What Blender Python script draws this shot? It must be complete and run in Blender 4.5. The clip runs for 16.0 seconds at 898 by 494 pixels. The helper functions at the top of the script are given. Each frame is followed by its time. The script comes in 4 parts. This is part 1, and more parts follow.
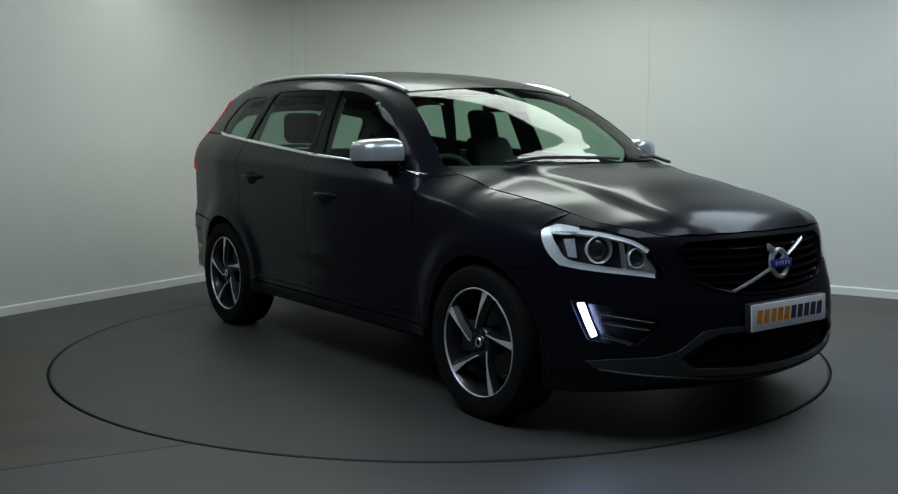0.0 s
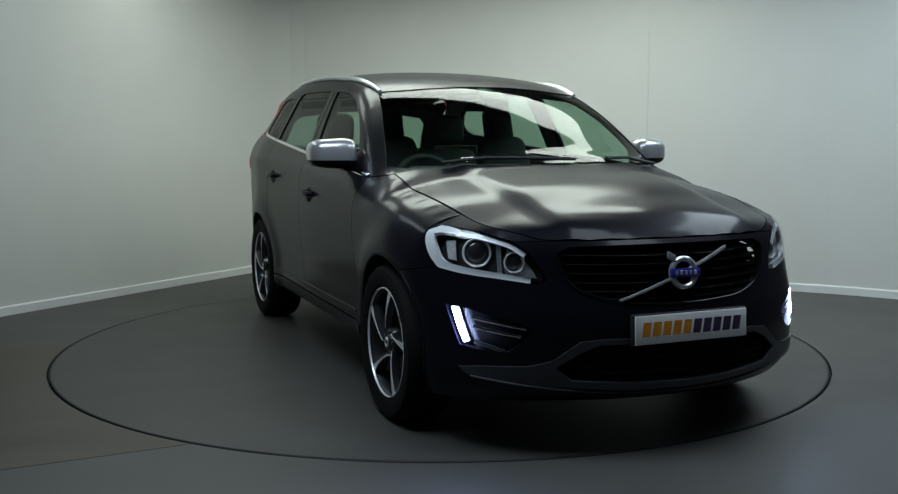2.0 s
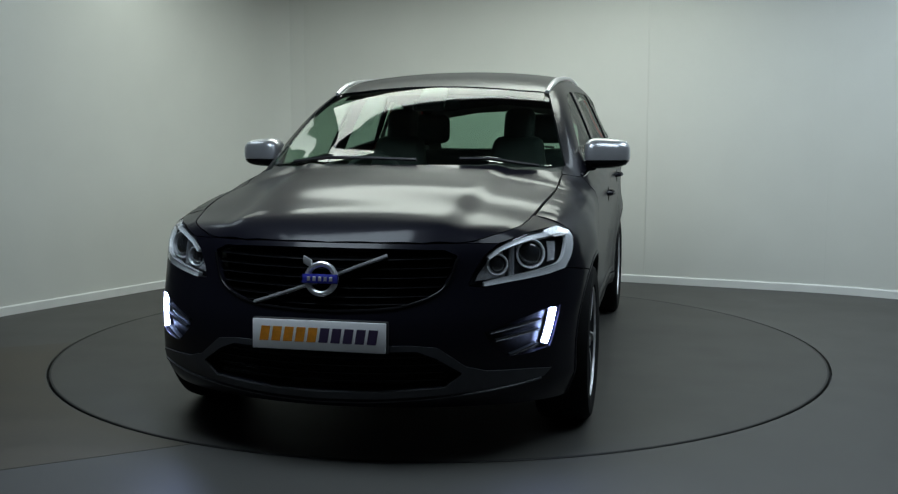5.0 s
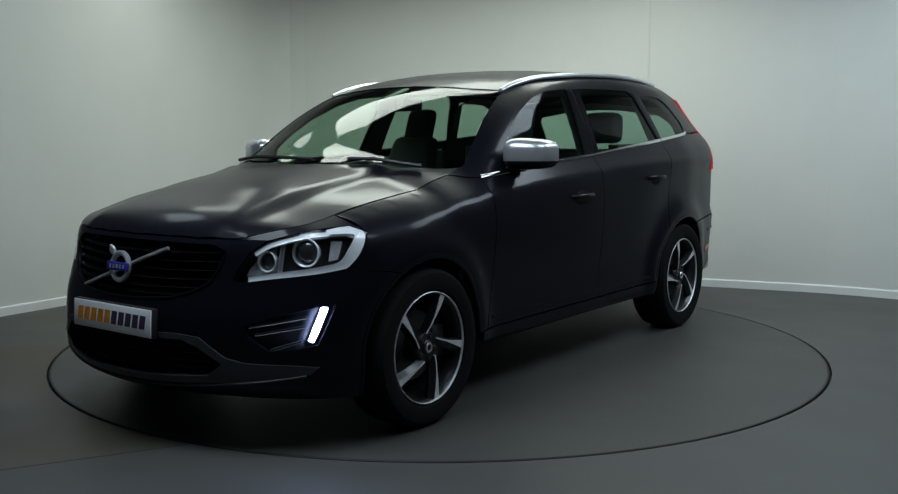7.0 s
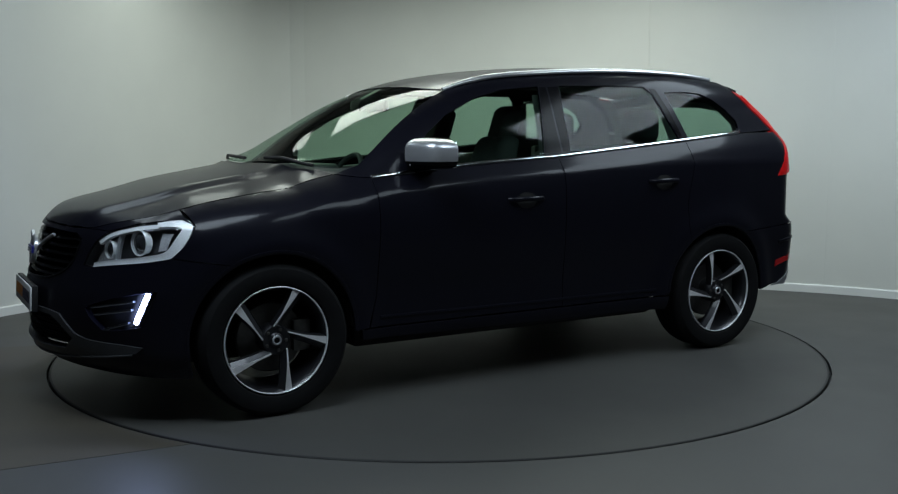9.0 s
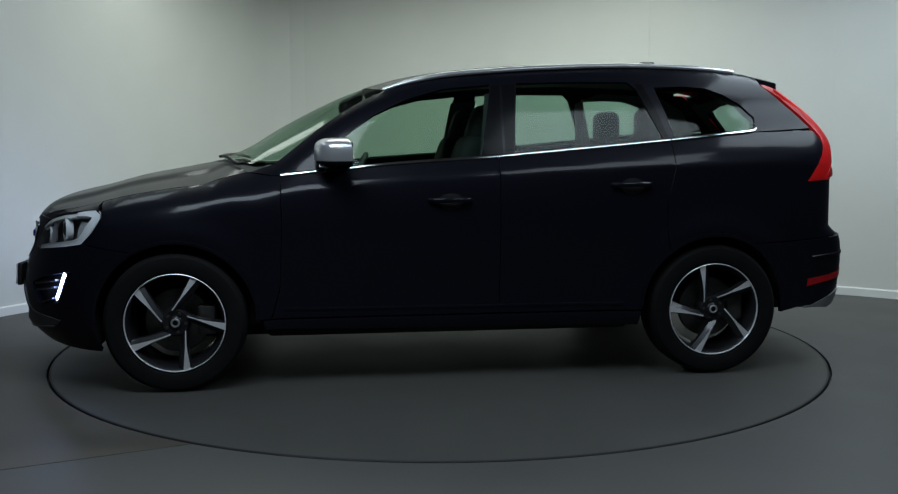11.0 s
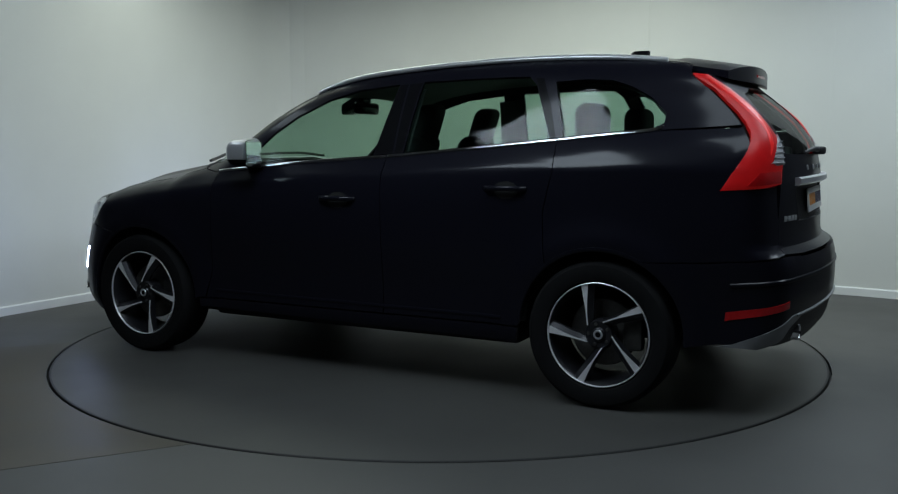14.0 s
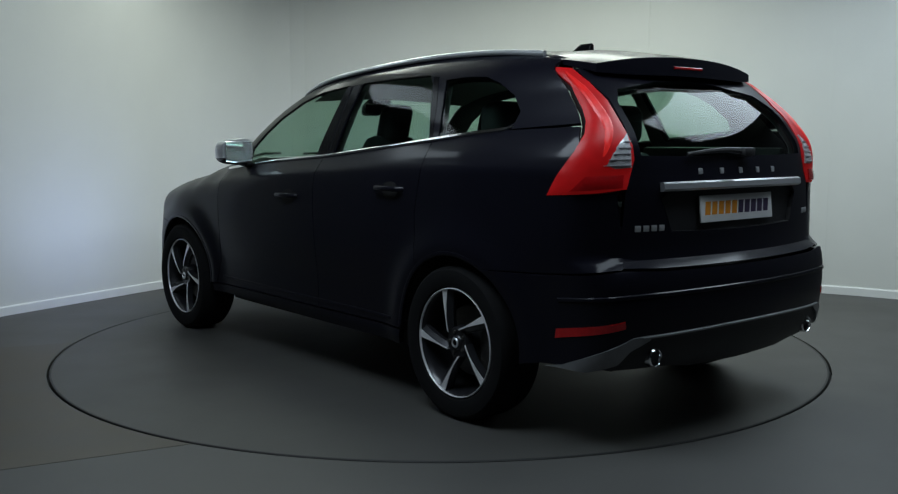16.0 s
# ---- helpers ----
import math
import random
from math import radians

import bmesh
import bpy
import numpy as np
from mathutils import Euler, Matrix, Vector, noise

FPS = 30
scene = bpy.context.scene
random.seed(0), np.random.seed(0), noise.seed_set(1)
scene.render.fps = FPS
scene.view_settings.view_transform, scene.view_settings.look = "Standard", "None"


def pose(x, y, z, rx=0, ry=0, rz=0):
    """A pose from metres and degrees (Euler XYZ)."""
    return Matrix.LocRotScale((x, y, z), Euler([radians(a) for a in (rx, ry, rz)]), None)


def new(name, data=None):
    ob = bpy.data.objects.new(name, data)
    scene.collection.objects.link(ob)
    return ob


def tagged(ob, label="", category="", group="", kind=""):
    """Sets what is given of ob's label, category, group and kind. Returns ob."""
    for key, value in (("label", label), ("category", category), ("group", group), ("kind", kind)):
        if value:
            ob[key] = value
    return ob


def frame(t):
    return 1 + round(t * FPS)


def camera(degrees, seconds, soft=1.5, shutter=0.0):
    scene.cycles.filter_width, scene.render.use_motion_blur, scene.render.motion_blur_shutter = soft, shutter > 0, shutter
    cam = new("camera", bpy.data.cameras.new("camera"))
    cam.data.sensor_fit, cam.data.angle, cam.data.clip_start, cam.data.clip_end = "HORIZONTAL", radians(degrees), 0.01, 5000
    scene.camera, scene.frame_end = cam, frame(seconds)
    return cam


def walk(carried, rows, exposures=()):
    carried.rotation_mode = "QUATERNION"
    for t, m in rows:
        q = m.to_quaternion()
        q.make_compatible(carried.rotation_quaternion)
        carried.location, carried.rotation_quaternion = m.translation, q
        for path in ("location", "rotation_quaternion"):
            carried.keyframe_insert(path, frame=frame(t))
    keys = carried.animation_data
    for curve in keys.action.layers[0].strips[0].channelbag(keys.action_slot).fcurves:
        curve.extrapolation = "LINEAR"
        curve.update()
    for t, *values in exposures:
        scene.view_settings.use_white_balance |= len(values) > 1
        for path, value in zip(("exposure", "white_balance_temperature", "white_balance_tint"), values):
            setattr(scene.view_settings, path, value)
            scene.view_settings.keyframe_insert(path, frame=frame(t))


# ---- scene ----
from mathutils.geometry import delaunay_2d_cdt

# ---- camera: it stands still before the turntable ----
cam = camera(50.27, 16.0, soft=1.25)
EYE = pose(0, -5.834, 1.236, 90 - 6.328, 0, -0.513)
walk(cam, [(0, EYE), (16, EYE)])

# ---- light: a windowless studio with unseen panels of light in its ceiling ----
CEILING = 2.95
COOL, WARM = (0.82, 0.98, 1.12), (0.91, 1.0, 0.91)
# The last two are fill with no known source, added to brighten the side walls.
LAMPS = [(-1.0, -2.5, 1.5, 1.1, 34, COOL), (1.6, -2.5, 1.5, 1.1, 16, COOL), (0.2, 1.1, 3.2, 0.9, 56, WARM), (-2.1, 1.6, 0.6, 0.6, 3.5, WARM), (-2.5, 0.2, 0.6, 1.0, 3, COOL), (2.9, -0.3, 1.3, 2.2, 36, COOL)]
world = bpy.data.worlds.new("studio")
world.use_nodes = True
world.node_tree.nodes["Background"].inputs[0].default_value = (0.02, 0.022, 0.024, 1)
scene.world = world
scene.view_settings.exposure = 0.22


# ---- materials ----
def material(name, colour, rough=0.5, metal=0.0, coat=0.0, vary=0.0, scale=8.0, bump=0.0, bump_scale=200.0, rough_vary=0.0, emit=None, strength=0.0, spec=0.5, stretch=None, coat_rough=0.06):
    m = bpy.data.materials.new(name)
    m.use_nodes = True
    t = m.node_tree
    n, l = t.nodes, t.links
    b = n["Principled BSDF"]
    b.inputs["Base Color"].default_value = (*colour, 1)
    b.inputs["Roughness"].default_value, b.inputs["Metallic"].default_value = rough, metal
    b.inputs["Coat Weight"].default_value, b.inputs["Coat Roughness"].default_value = coat, coat_rough
    b.inputs["Specular IOR Level"].default_value = spec
    if emit:
        b.inputs["Emission Color"].default_value, b.inputs["Emission Strength"].default_value = (*emit, 1), strength
    co = n.new("ShaderNodeTexCoord")
    src = co.outputs["Object"]
    if stretch:
        mp = n.new("ShaderNodeMapping")
        mp.inputs["Scale"].default_value = stretch
        l.new(src, mp.inputs["Vector"])
        src = mp.outputs["Vector"]
    if vary or rough_vary:
        a, c = n.new("ShaderNodeTexNoise"), n.new("ShaderNodeTexNoise")
        a.inputs["Scale"].default_value, a.inputs["Detail"].default_value = scale, 6
        c.inputs["Scale"].default_value, c.inputs["Detail"].default_value = scale * 0.13, 3
        l.new(src, a.inputs["Vector"]), l.new(src, c.inputs["Vector"])
        add = n.new("ShaderNodeMath")
        l.new(a.outputs["Fac"], add.inputs[0]), l.new(c.outputs["Fac"], add.inputs[1])
        if vary:
            r = n.new("ShaderNodeMapRange")
            r.inputs["From Min"].default_value, r.inputs["From Max"].default_value = 0.6, 1.4
            r.inputs["To Min"].default_value, r.inputs["To Max"].default_value = 1 - vary, 1 + vary
            l.new(add.outputs[0], r.inputs["Value"])
            mul = n.new("ShaderNodeVectorMath")
            mul.operation = "SCALE"
            mul.inputs[0].default_value = colour
            l.new(r.outputs[0], mul.inputs["Scale"]), l.new(mul.outputs[0], b.inputs["Base Color"])
        if rough_vary:
            r = n.new("ShaderNodeMapRange")
            r.inputs["From Min"].default_value, r.inputs["From Max"].default_value = 0.6, 1.4
            r.inputs["To Min"].default_value, r.inputs["To Max"].default_value = rough - rough_vary, rough + rough_vary
            l.new(add.outputs[0], r.inputs["Value"]), l.new(r.outputs[0], b.inputs["Roughness"])
    if bump:
        a, k = n.new("ShaderNodeTexNoise"), n.new("ShaderNodeBump")
        a.inputs["Scale"].default_value, a.inputs["Detail"].default_value = bump_scale, 4
        k.inputs["Strength"].default_value, k.inputs["Distance"].default_value = bump, 0.002
        l.new(src, a.inputs["Vector"]), l.new(a.outputs["Fac"], k.inputs["Height"]), l.new(k.outputs[0], b.inputs["Normal"])
    return m


def glass(name, tint, gloss=0.46, rough=0.0):
    """A thin tinted pane: what lies behind shows through it, and it mirrors more at a slant."""
    m = bpy.data.materials.new(name)
    m.use_nodes = True
    n, l = m.node_tree.nodes, m.node_tree.links
    n.remove(n["Principled BSDF"])
    a, b, mix, fr, pw, mul = (n.new("ShaderNode" + k) for k in ("BsdfTransparent", "BsdfGlossy", "MixShader", "LayerWeight", "Math", "Math"))
    a.inputs[0].default_value = (*tint, 1)
    b.inputs["Roughness"].default_value = rough
    fr.inputs["Blend"].default_value = 0.5
    pw.operation, pw.inputs[1].default_value = "POWER", 4.0
    mul.operation, mul.use_clamp, mul.inputs[1].default_value, mul.inputs[2].default_value = "MULTIPLY_ADD", True, 0.85 * gloss, 0.045 * gloss
    l.new(fr.outputs["Facing"], pw.inputs[0]), l.new(pw.outputs[0], mul.inputs[0]), l.new(mul.outputs[0], mix.inputs[0])
    l.new(a.outputs[0], mix.inputs[1]), l.new(b.outputs[0], mix.inputs[2])
    l.new(mix.outputs[0], n["Material Output"].inputs["Surface"])
    return m


JOINT = material("joint_filler", (0.648, 0.658, 0.628), 0.62, vary=0.05, scale=4)
WALL = material("wall_paint", (0.66, 0.67, 0.64), 0.62, vary=0.03, scale=3, bump=0.12, bump_scale=90)
CEIL = material("ceiling_paint", (0.20, 0.20, 0.195), 0.8, vary=0.03, scale=2)
SKIRT = material("skirting_paint", (0.76, 0.77, 0.76), 0.45, vary=0.05, scale=5)
FLOOR = material("grey_vinyl", (0.073, 0.072, 0.068), 0.50, spec=0.3, vary=0.10, scale=2.2, bump=0.08, bump_scale=300, rough_vary=0.08)
DISC = material("turntable_vinyl", (0.059, 0.058, 0.054), 0.50, spec=0.3, vary=0.10, scale=2.6, bump=0.08, bump_scale=300, rough_vary=0.07)
DARKWALL = material("unseen_dark_wall", (0.032, 0.033, 0.036), 0.8, vary=0.05, scale=3)
EDGE = material("worn_edge_metal", (0.02, 0.02, 0.02), 0.6, 0.3, vary=0.2)
LAMPBOWL = material("lamp_bowl", (0.05, 0.052, 0.058), 0.30, 0.3, vary=0.15, scale=30)
GUIDE = material("silvered_light_guide", (0.90, 0.92, 0.95), 0.22, 0.0, 1.0, vary=0.05, scale=40)
RUNNER = material("worn_vinyl", (0.074, 0.065, 0.051), 0.50, spec=0.3, vary=0.45, scale=2.4, bump=0.08, bump_scale=300, rough_vary=0.1, stretch=(0.25, 1.6, 1))
GAP = material("rubber_gap", (0.012, 0.012, 0.012), 0.8, vary=0.2)
LAMP_FACE = material("lamp_diffuser", (0.8, 0.8, 0.8), 0.5, emit=(0.85, 1.0, 1.0), strength=0.6)
PAINT = material("black_metallic_paint", (0.0062, 0.0062, 0.0108), 0.38, 0.12, 0.30, coat_rough=0.13, spec=0.06, vary=0.12, scale=900, bump=0.004, bump_scale=900)
GLASS = glass("green_tinted_glass", (0.56, 0.70, 0.61))
DARKGLASS = glass("dark_tinted_glass", (0.50, 0.64, 0.57))
LENS = glass("clear_lens", (0.93, 0.94, 0.95), 1.0)
CHROME = material("chrome", (0.82, 0.83, 0.85), 0.10, 1.0, rough_vary=0.03, scale=30)
SILVER = material("satin_silver", (0.62, 0.63, 0.66), 0.28, 0.7, vary=0.04, scale=40)
ALLOY = material("machined_alloy", (0.80, 0.80, 0.82), 0.34, 0.35, vary=0.08, scale=60, stretch=(1, 1, 14))
ALLOY_DARK = material("graphite_alloy", (0.022, 0.022, 0.026), 0.40, 0.5, 0.3, vary=0.1, scale=40)
RUBBER = material("tyre_rubber", (0.006, 0.006, 0.0065), 0.85, spec=0.15, vary=0.25, scale=25, bump=0.15, bump_scale=400)
PLASTIC = material("black_plastic", (0.012, 0.012, 0.014), 0.55, vary=0.15, scale=40, bump=0.25, bump_scale=700)
GLOSSBLACK = material("gloss_black_plastic", (0.006, 0.006, 0.007), 0.16, vary=0.1, scale=30, spec=0.1)
SATIN = material("satin_grey_plastic", (0.050, 0.053, 0.060), 0.40, 0.3, vary=0.1, scale=30)
SKIDGREY = material("light_satin_trim", (0.20, 0.205, 0.215), 0.38, 0.4, vary=0.08, scale=30)
LINER = material("dark_liner", (0.006, 0.006, 0.006), 0.9, vary=0.2, scale=30)
CLOTH = material("charcoal_upholstery", (0.036, 0.037, 0.040), 0.75, vary=0.25, scale=60, bump=0.3, bump_scale=500)
TRIM = material("grey_cabin_trim", (0.08, 0.08, 0.082), 0.65, vary=0.15, scale=40, bump=0.2, bump_scale=600)
RED = material("red_lamp_lens", (0.38, 0.004, 0.006), 0.40, 0.0, 0.0, vary=0.30, scale=14, emit=(1.0, 0.02, 0.02), strength=0.07, spec=0.3)
REDGLOW = material("red_lamp_glow", (0.5, 0.01, 0.01), 0.35, vary=0.2, scale=30, emit=(1.0, 0.03, 0.025), strength=0.20)
REDDARK = material("dark_red_lamp_lens", (0.36, 0.004, 0.006), 0.25, 0.0, 0.6, vary=0.2, scale=60)
CLEARLAMP = material("clear_ribbed_lamp", (0.66, 0.67, 0.70), 0.25, 0.3, 0.5, vary=0.3, scale=80)
DRL = material("daytime_lamp", (0.8, 0.85, 1.0), 0.3, emit=(0.42, 0.55, 1.0), strength=280.0)
PLATE = material("white_plate", (0.78, 0.79, 0.80), 0.35, vary=0.04, scale=40)
ORANGE = material("orange_ink", (0.72, 0.27, 0.02), 0.4, vary=0.25, scale=60)
PURPLE = material("dark_violet_ink", (0.045, 0.03, 0.075), 0.4, vary=0.15, scale=60)
BLUE = material("blue_enamel", (0.03, 0.035, 0.28), 0.25, coat=0.5, vary=0.08, scale=50)
MIRROR = material("mirror_glass", (0.75, 0.82, 0.82), 0.02, 1.0)
STEEL = material("brake_steel", (0.12, 0.117, 0.113), 0.45, 0.9, vary=0.2, scale=50)


# ---- building helpers ----
def mesh_of(name, verts, faces, mat, smooth=35):
    me = bpy.data.meshes.new(name)
    me.from_pydata([tuple(map(float, v)) for v in verts], [], [tuple(map(int, f)) for f in faces])
    me.materials.append(mat)
    if smooth:
        me.polygons.foreach_set("use_smooth", [True] * len(me.polygons))
        me.set_sharp_from_angle(angle=radians(smooth))
    me.update()
    return me


def part(name, geo, mat, parent, label="", smooth=35):
    """One mesh object under a thing or under a part; geo is a bmesh or verts and faces."""
    if isinstance(geo, tuple):
        me = mesh_of(name, geo[0], geo[1], mat, smooth)
    else:
        me = bpy.data.meshes.new(name)
        geo.to_mesh(me)
        geo.free()
        me.materials.append(mat)
        if smooth:
            me.polygons.foreach_set("use_smooth", [True] * len(me.polygons))
            me.set_sharp_from_angle(angle=radians(smooth))
    ob = new(name, me)
    ob.parent = parent
    return tagged(ob, label)


def empty(name, label, category, **more):
    return tagged(new(name), label, category, **more)


def flip(geo):
    """The same shape on the car's other side."""
    v, f = geo
    return [(a, -b, c) for a, b, c in v], [tuple(reversed(q)) for q in f]


def joined(*geos):
    v, f = [], []
    for gv, gf in geos:
        f += [tuple(i + len(v) for i in q) for q in gf]
        v += [tuple(p) for p in gv]
    return v, f


def block(a, b, bevel=0.0, segments=2, shape=None):
    """A box from corner to corner with rounded edges; shape moves its vertices."""
    bm = bmesh.new()
    bmesh.ops.create_cube(bm, size=1.0)
    a, b = Vector(a), Vector(b)
    for v in bm.verts:
        v.co = Vector(((a[i] + b[i]) / 2 + v.co[i] * (b[i] - a[i]) for i in range(3)))
        if shape:
            v.co = Vector(shape(*v.co))
    if bevel:
        bmesh.ops.bevel(bm, geom=bm.edges[:], offset=bevel, segments=segments, profile=0.5, affect="EDGES")
    return geo_of(bm)


def geo_of(bm):
    bm.verts.index_update()
    g = [tuple(v.co) for v in bm.verts], [tuple(v.index for v in f.verts) for f in bm.faces]
    bm.free()
    return g


def turned(geo, m):
    return [tuple(m @ Vector(p)) for p in geo[0]], geo[1]


def revolve(profile, n=64, closed=False):
    """Turns (radius, y) pairs round the y axis."""
    v, f, k = [], [], len(profile)
    for i in range(n):
        a = 2 * math.pi * i / n
        v += [(r * math.cos(a), y, r * math.sin(a)) for r, y in profile]
    for i in range(n):
        j = (i + 1) % n
        for s in range(k if closed else k - 1):
            s2 = (s + 1) % k
            f.append((i * k + s, i * k + s2, j * k + s2, j * k + s))
    return v, f


def tube(path, rx, rz=None, n=10, cap=True):
    """A rod along a path; its radii may change along it."""
    rz = rz or rx
    path = [Vector(p) for p in path]
    v, f = [], []
    for i, p in enumerate(path):
        d = (path[min(i + 1, len(path) - 1)] - path[max(i - 1, 0)]).normalized()
        s = d.cross(Vector((0, 0, 1)))
        s = s.normalized() if s.length > 1e-4 else Vector((1, 0, 0))
        u = s.cross(d)
        w, h = (r[i] if isinstance(r, (list, tuple)) else r for r in (rx, rz))
        v += [tuple(p + s * w * math.cos(2 * math.pi * k / n) + u * h * math.sin(2 * math.pi * k / n)) for k in range(n)]
    for i in range(len(path) - 1):
        for k in range(n):
            k2 = (k + 1) % n
            f.append((i * n + k, i * n + k2, (i + 1) * n + k2, (i + 1) * n + k))
    if cap:
        f += [tuple(range(n - 1, -1, -1)), tuple((len(path) - 1) * n + k for k in range(n))]
    return v, f


def bspline(points, closed=False, n=6):
    """Points rounded off into a smooth line through them."""
    p, out, k = [np.array(q, float) for q in points], [], len(points)
    for i in range(k if closed else k - 1):
        a, b, c, d = (p[(i + j) % k] if closed else p[min(max(i + j, 0), k - 1)] for j in (-1, 0, 1, 2))
        for s in range(n):
            t = s / n
            out.append(tuple(.5 * (2 * b + (c - a) * t + (2 * a - 5 * b + 4 * c - d) * t * t + (3 * b - a - 3 * c + d) * t ** 3)))
    return out if closed else out + [tuple(p[-1])]


def pchip(xs, ys):
    """A smooth curve through the points that never overshoots."""
    o = np.argsort(xs)
    xs, ys = np.array(xs, float)[o], np.array(ys, float)[o]
    h, d = np.diff(xs), np.diff(ys) / np.diff(xs)
    m = np.zeros(len(xs))
    m[0], m[-1] = d[0], d[-1]
    for i in range(1, len(xs) - 1):
        if d[i - 1] * d[i] > 0:
            a, b = 2 * h[i] + h[i - 1], h[i] + 2 * h[i - 1]
            m[i] = (a + b) / (a / d[i - 1] + b / d[i])

    def f(x):
        x = np.clip(x, xs[0], xs[-1])
        i = np.clip(np.searchsorted(xs, x) - 1, 0, len(h) - 1)
        t = (x - xs[i]) / h[i]
        return ((1 + 2 * t) * (1 - t) ** 2 * ys[i] + t * (1 - t) ** 2 * h[i] * m[i]
                + t * t * (3 - 2 * t) * ys[i + 1] + t * t * (t - 1) * h[i] * m[i + 1])
    return f


def curve_of(*pairs):
    return pchip([a for a, _ in pairs], [b for _, b in pairs])


# the body's lines, in the car's space: x ahead, y to its left, z up, between the wheels
WHEELS_X, WHEEL_Z, HUB_Z = (1.387, -1.387), 0.345, 0.3435
ridge = curve_of((2.4, .70), (2.25, .80), (2.19, .848), (2.12, .896), (2.06, .924), (2.0, .940), (1.85, .975), (1.642, 1.03), (1.4, 1.075), (1.25, 1.105), (1.2, 1.125),
                 (.89, 1.313), (.527, 1.493), (.385, 1.543), (.174, 1.598), (-.172, 1.645), (-.51, 1.668), (-.84, 1.674), (-1.17, 1.668),
                 (-1.585, 1.643), (-1.95, 1.60), (-2.4, 1.52))
crown = curve_of((2.3, .10), (1.5, .085), (1.2, .10), (.9, .205), (.6, .16), (.33, .115), (0, .085), (-1.6, .08), (-2.2, .08))
belt = curve_of((2.3, .74), (2.1, .85), (1.9, .91), (1.6, .968), (1.3, 1.01), (1.0, 1.045), (.86, 1.059), (.3, 1.113), (-.227, 1.147), (-1.154, 1.231), (-1.62, 1.278), (-2.3, 1.33))
flank = curve_of((.15, .85), (.2, .875), (.26, .90), (.32, .918), (.40, .916), (.5, .918), (.62, .930), (.75, .941), (.9, .945), (1.5, .945))
taper = curve_of((2.4, -.16), (2.1, -.075), (1.9, -.04), (1.6, -.012), (1.387, 0), (1.0, -.008), (.5, -.014), (0, -.016), (-.6, -.022), (-1.0, -.022), (-1.387, -.018),
                 (-1.7, -.045), (-2.0, -.085), (-2.4, -.17))
waist = curve_of((1.0, 0), (-.9, 0), (-1.64, -.045), (-2.3, -.12))
shoulder = curve_of((-.6, 0), (-.26, 0), (-.16, .006), (-.09, .022), (-.03, .055), (0, .075), (.1, .117), (.2, .160), (.4, .258), (.6, .37))
snout = curve_of((.12, 2.10), (.2, 2.20), (.26, 2.265), (.32, 2.295), (.45, 2.305), (.55, 2.295), (.62, 2.275), (.7, 2.252), (.8, 2.23), (.87, 2.20), (.95, 2.14), (1.1, 2.0))
stern = curve_of((.12, -2.05), (.22, -2.12), (.30, -2.22), (.38, -2.275), (.58, -2.30), (.70, -2.29), (.738, -2.266), (.768, -2.226), (.9, -2.222), (1.03, -2.22), (1.1, -2.21),
                 (1.2, -2.185), (1.3, -2.115), (1.4, -2.015), (1.5, -1.895), (1.6, -1.765), (1.7, -1.62))


crease = curve_of((1.9, .80), (1.3, .925), (.6, 1.015), (-.23, 1.072), (-1.15, 1.108), (-1.7, 1.115), (-2.3, 1.10))


def smax(a, b, k):
    h = np.maximum(k - np.abs(a - b), 0) / k
    return np.maximum(a, b) + h * h * k / 4


def body_field(x, y, z):
    """Below nought inside the body, above it outside."""
    y = np.abs(y)
    q = z - belt(x)
    bulge = 0
    for wx in WHEELS_X:
        r = np.hypot(x - wx, z - WHEEL_Z)
        bulge = bulge + .022 * np.exp(-((r - .42) / .085) ** 2)
    d = z - crease(x)
    edge = .009 * np.where(d > 0, np.exp(-np.maximum(d, 0) / .02), np.exp(np.minimum(d, 0) / .055)) * np.clip((1.55 - x) / .5, 0, 1)
    side = edge + flank(z) + taper(x) + bulge - shoulder(q) + waist(x) * np.clip((q + .15) / .3, 0, 1)
    rise = np.clip((.52 - y + .06 * (1.6 - x)) / .085, 0, 1)
    lift = .017 * rise * rise * (3 - 2 * rise) * np.clip((x - 1.05) / .1, 0, 1) * np.clip((2.3 - x) / .3, 0, 1)
    top = ridge(x) + lift - crown(x) * (y / .8) ** 2.2
    ahead = snout(z) - .43 * y ** 2 - .25 * y ** 8
    behind = stern(z) + (.19 - .08 * np.clip((z - 1.1) / .25, 0, 1)) * y ** 2 + .12 * y ** 8
    f = smax(y - side, (z - top) * .9, .09)
    f = smax(f, x - ahead, .05)
    return smax(f, (behind - x) * .85, .07)


def cast(o, d, reach, steps=48):
    """Where rays from o along d first meet the body: their lengths."""
    lo, hi = np.zeros(len(o)), np.full(len(o), np.nan)
    for i in range(1, steps + 1):
        s = reach * i / steps
        p = o + d * s
        new_hit = np.isnan(hi) & (body_field(p[:, 0], p[:, 1], p[:, 2]) < 0)
        hi[new_hit] = s
        lo[np.isnan(hi)] = s
    hi = np.where(np.isnan(hi), reach, hi)
    for _ in range(26):
        mid = (lo + hi) / 2
        p = o + d * mid[:, None]
        inside = body_field(p[:, 0], p[:, 1], p[:, 2]) < 0
        hi, lo = np.where(inside, mid, hi), np.where(inside, lo, mid)
    return hi


FRONT_AXIS, REAR_AXIS = 1.3, -1.3


